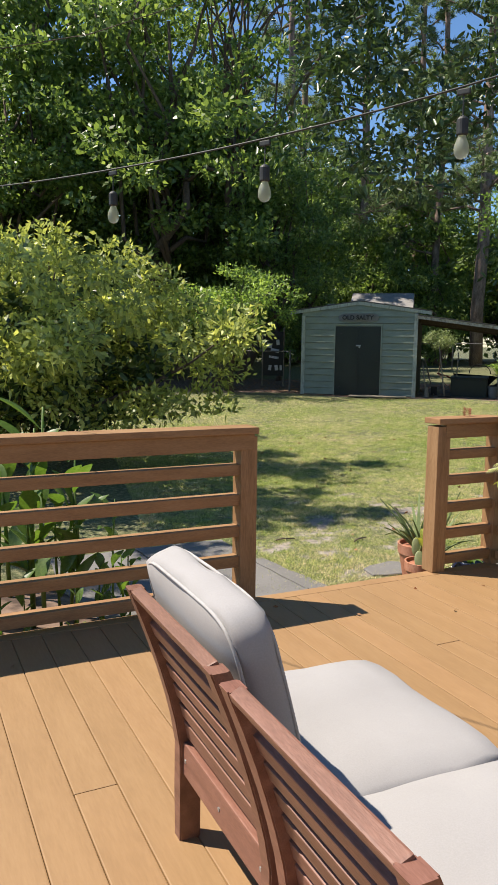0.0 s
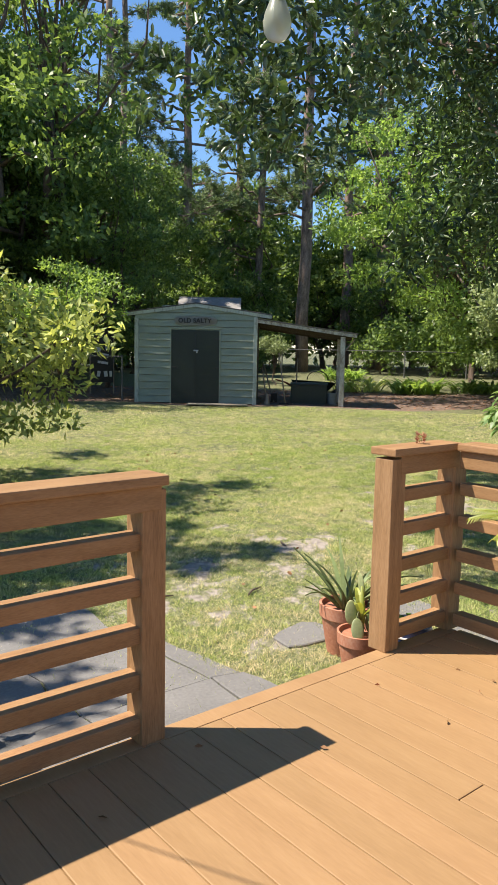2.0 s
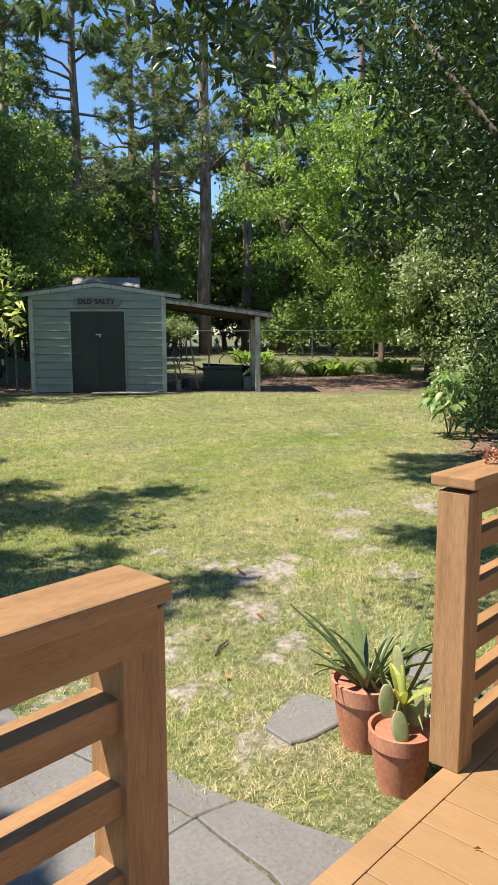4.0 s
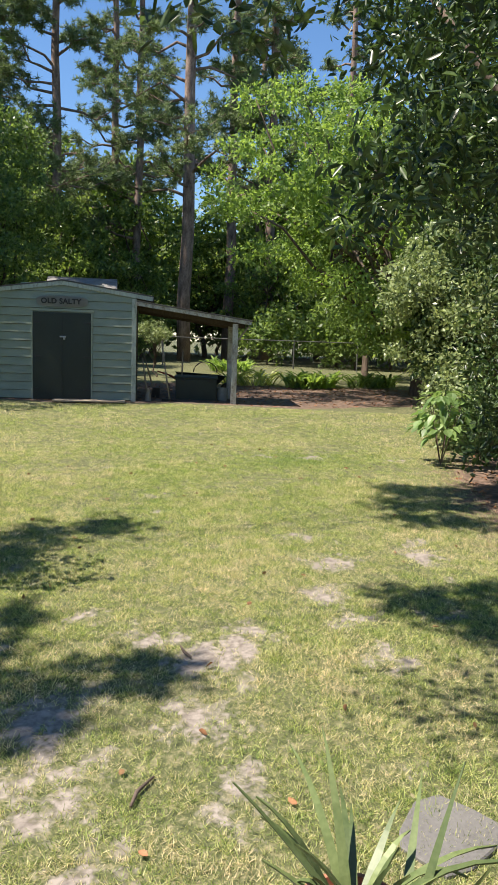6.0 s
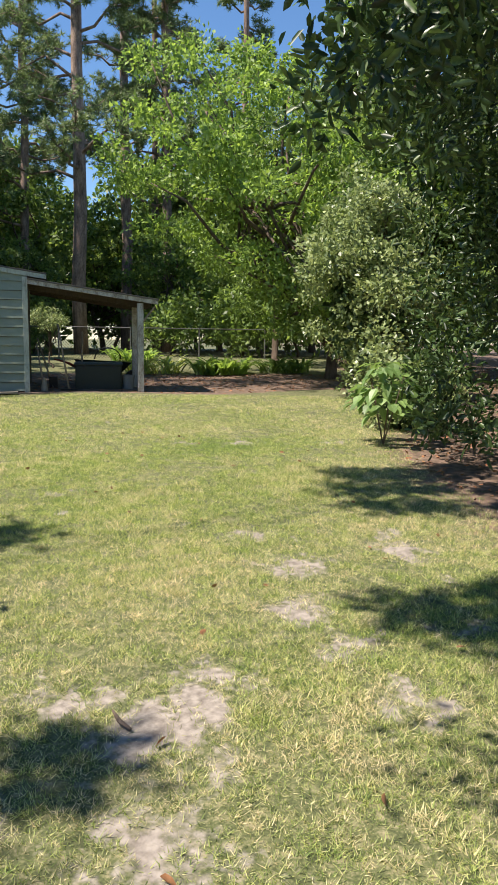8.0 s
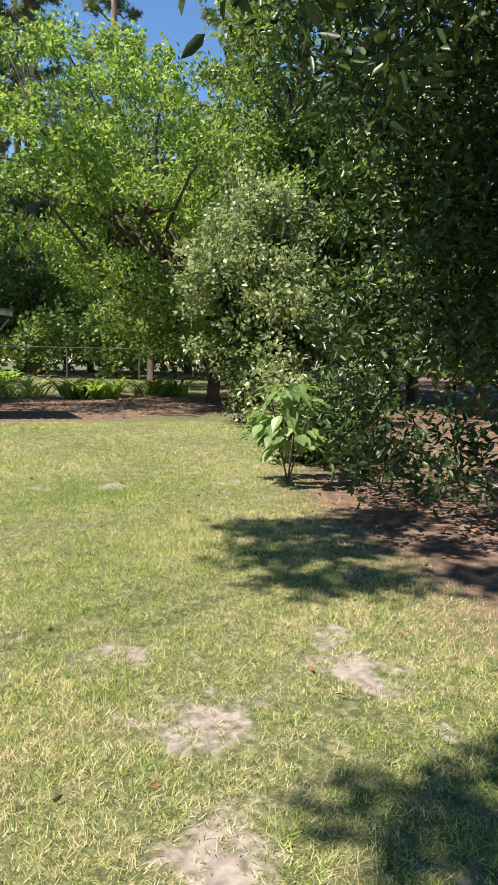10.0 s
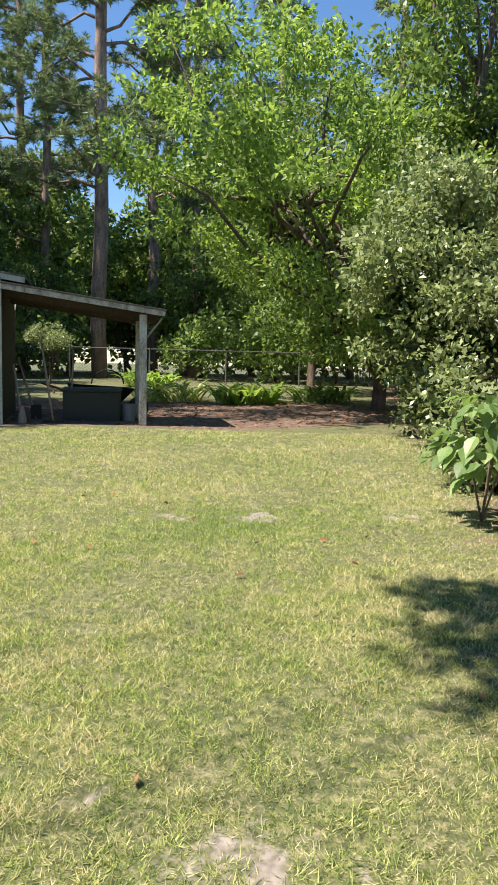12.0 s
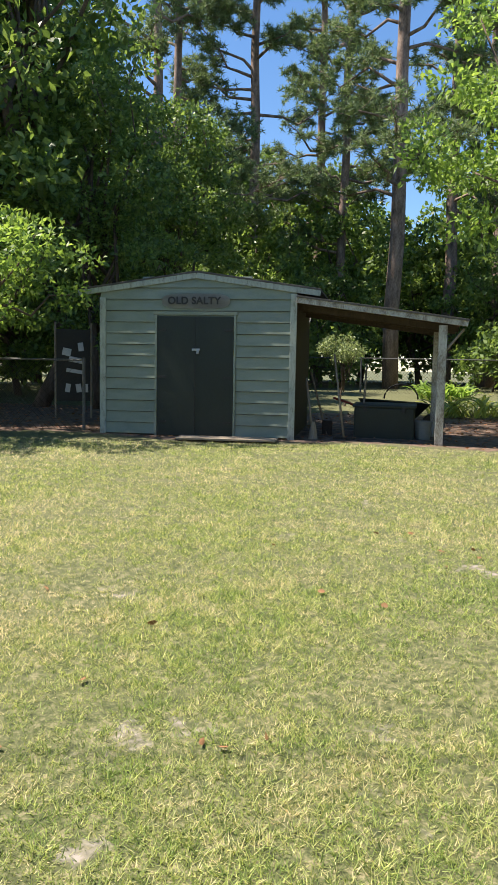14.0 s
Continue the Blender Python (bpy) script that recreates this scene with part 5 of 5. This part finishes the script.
wheelbarrow()


def storage_bin():
    t = thing("storage_bin", SHED @ pose(1.38, 0.85, 0.0, 0, 0, -3), "dark green lidded storage bin under the lean-to", "storage bin")
    part("body", box((0.95, 0.55, 0.52), (0, 0, 0.27), bevel=0.03), DOOR_GREEN, t)
    part("lid", box((1.0, 0.60, 0.05), (0, 0, 0.555), (2, 0, 0), 0.02), DOOR_GREEN, t)
    for x in (-0.3, 0.3):
        part("clasp", box((0.06, 0.02, 0.09), (x, -0.295, 0.5), bevel=0.006), BLACK, t)


storage_bin()


def ramp():
    t = thing("ramp_board", SHED @ pose(-0.95, -0.48, 0.015, 0, 0, 2), "weathered plank step lying before the shed door", "plank")
    for k in range(3):
        part("plank", box((1.5, 0.13, 0.03), (0, (k - 1) * 0.136, 0.035), bevel=0.004), GREY_HANDLE, t)
    part("bearer", box((1.4, 0.05, 0.05), (0, 0, 0.0)), BROWN_BOARD, t)


ramp()


def topiary():
    broad_tree("topiary_bush", G(17.7, 21.1), 1.72, 0.6, LEAF_PALE, "rounded clipped bush on bare stems behind the lean-to", "shrub", seed=41, trunk=0.035, low=0.62, n=22, clump=(0.18, 0.28), per=2600, size=(0.06, 0.032), limbs=12)


topiary()


def banner():
    t = thing("yard_banner", pose(10.7, 20.6, 0.25, 0, 0, -20), "dark yard banner with white markings on a frame", "banner")
    part("panel", box((0.62, 0.02, 1.35), (0, 0, 0.95)), BLACK, t)
    for x, z, w, h in ((0.05, 1.05, 0.26, 0.10), (-0.12, 1.2, 0.16, 0.14), (0.14, 1.3, 0.10, 0.16), (0.02, 0.84, 0.30, 0.07), (0.1, 0.52, 0.10, 0.16), (0.24, 0.52, 0.07, 0.16), (-0.1, 0.52, 0.09, 0.16)):
        part("marking", box((w, 0.008, h), (x, -0.016, z), (0, 12 * math.sin(x * 40), 0), 0.003), WHITE, t, "plain white marking")
    for x in (-0.33, 0.33):
        part("pole", tube([(x, 0.02, -0.05), (x, 0.02, 1.75)], [0.02, 0.02], 8), GREY_HANDLE, t)


banner()

# ---- plants along the fence and the lawn's edge ----
def strap_plant(at, n, size, seed, label, mat, width=0.05):
    rng = np.random.default_rng(seed)
    t = thing("strap_leaf_plant", pose(*at), label, "garden plant", "plants along the fence")
    bm = bmesh.new()
    for i in range(n):
        turn = rng.uniform(0, math.tau)
        r0 = size * rng.random() ** 0.5
        k = rng.uniform(0.6, 1.1)
        st = (math.cos(i * 1.7) * r0, math.sin(i * 1.7) * r0 * 0.6, 0)
        ribbon(arc(rng.uniform(0.45, 0.85), 0.95 * k, 0.62 * k, turn, 5, st), [width * 0.5, width, width * 1.1, width * 0.7, 0.003], bm)
    part("leaves", bm, mat, t)


strap_plant(G(19.7, 16.5), 260, 0.95, 1, "clump of bright arching strap leaves before the fence", LEAF_BRIGHT, 0.085)
strap_plant(G(22.6, 22.4), 120, 1.0, 2, "clump of yellow-green strap leaves behind the lean-to", LEAF_BRIGHT, 0.09)
strap_plant(G(21.6, 15.6), 110, 1.0, 3, "low clump of green strap leaves before the fence", LEAF_MID, 0.08)
strap_plant(G(18.6, 18.0), 90, 1.0, 4, "low clump of yellow-green leaves before the fence", LEAF_LIME, 0.08)


BROAD = material("fresh_broad_leaf", [(0.12, 0.215, 0.06), (0.23, 0.33, 0.12)], 5, rough=0.45, bump=0.1, per="object", spread=0.25, translucent=0.35)


def big_leaf_plant(at):
    rng = random.Random(6)
    t = thing("broad_leaf_plant", pose(*at), "bright broad-leaved plant beneath the pale shrub", "garden plant")
    for i in range(150):
        turn = rng.uniform(0, math.tau)
        k = rng.random()
        z, r = 0.36 + 0.64 * k, 0.5 * (1 - 0.5 * k) * rng.uniform(0.45, 1.0)
        st = (math.cos(turn) * r, math.sin(turn) * r, z)
        L = rng.uniform(0.10, 0.19)
        part("leaf", ribbon(arc(rng.uniform(-0.6, 0.2), -L * rng.uniform(0.1, 0.9), L * 0.85, turn + rng.uniform(-0.6, 0.6), 6, st), [0.03, 0.10, 0.125, 0.10, 0.05, 0.004], fold=0.12), BROAD, t)
    for i in range(5):
        a = i * 1.3
        part("stem", tube([(0, 0, 0), (math.cos(a) * 0.12, math.sin(a) * 0.12, 0.45), (math.cos(a) * 0.24, math.sin(a) * 0.24, 0.9)], [0.009, 0.007, 0.004], 6), BARK, t, "thin brown stem")


big_leaf_plant(G(11.3, 8.05))
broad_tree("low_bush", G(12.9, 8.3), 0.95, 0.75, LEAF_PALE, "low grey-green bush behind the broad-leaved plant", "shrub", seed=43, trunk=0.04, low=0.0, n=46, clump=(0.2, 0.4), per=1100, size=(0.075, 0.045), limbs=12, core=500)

# ---- litter ----
def litter():
    rng = np.random.default_rng(77)
    n = 90
    x, y = rng.uniform(3.5, 11.5, n), rng.uniform(4.6, 11.0, n)
    at = np.stack([x, y, ground_z(x, y) + 0.02], -1)
    v, q = leaf_arrays(at, np.stack([rng.normal(size=n), rng.normal(size=n), 0.05 * rng.normal(size=n)], -1), 0.055, 0.03, rng, fold=0.15, oval=True)
    tagged(fast_mesh("fallen_leaves", v, q, DRY_LEAF), "scattered dry brown leaves on the lawn", "fallen leaves", kind="stuff")
    n = 34
    x, y = rng.uniform(0.1, 3.4, n), rng.uniform(1.4, 3.6, n)
    at = np.stack([x, y, np.full(n, DECK + 0.008)], -1)
    v, q = leaf_arrays(at, np.stack([rng.normal(size=n), rng.normal(size=n), 0.05 * rng.normal(size=n)], -1), 0.035, 0.014, rng, fold=0.3)
    tagged(fast_mesh("deck_litter", v, q, DRY_LEAF), "small dry leaf scraps on the deck boards", "fallen leaves", kind="stuff")
    n = 15000
    x, y = rng.uniform(9, 30, n), rng.uniform(5, 26, n)
    keep = mulchness(x, y) > 0.6
    x, y = x[keep], y[keep]
    n = len(x)
    at = np.stack([x, y, ground_z(x, y) + 0.012], -1)
    v, q = leaf_arrays(at, np.stack([rng.normal(size=n), rng.normal(size=n), 0.12 * rng.normal(size=n)], -1), 0.075, 0.024, rng, fold=0.3)
    tagged(fast_mesh("leaf_mulch", v, q, DRY_LEAF), "reddish-brown leaf litter under the trees", "leaf litter", kind="stuff")


litter()
for x, y, L, a in ((3.75, 5.45, 0.20, 25), (3.15, 5.75, 0.18, -8), (4.7, 6.2, 0.15, 70)):
    st = part("stick", tube([(-L / 2, 0, 0.0), (-L * 0.1, 0.012, 0.008), (L / 2, -0.006, 0.004)], [0.006, 0.009, 0.005], 7), BARK, None, smooth=True, m=pose(x, y, G(x, y)[2] + 0.012, 0, 0, a))
    tagged(st, "short dry brown stick lying on the lawn", "stick", "fallen sticks")
pc = thing("pine_cone", pose(3.42, 3.79, DECK + 1.009), "small reddish pine cone on the railing cap", "pine cone")
v, q = leaf_arrays(np.array([(0.012 * math.cos(k * 2.4), 0.012 * math.sin(k * 2.4), 0.004 + 0.0011 * k) for k in range(44)]), np.array([(math.cos(k * 2.4), math.sin(k * 2.4), 0.5) for k in range(44)]), 0.02, 0.013, np.random.default_rng(2))
fast_mesh("scales", v, q, TERRACOTTA, pc)
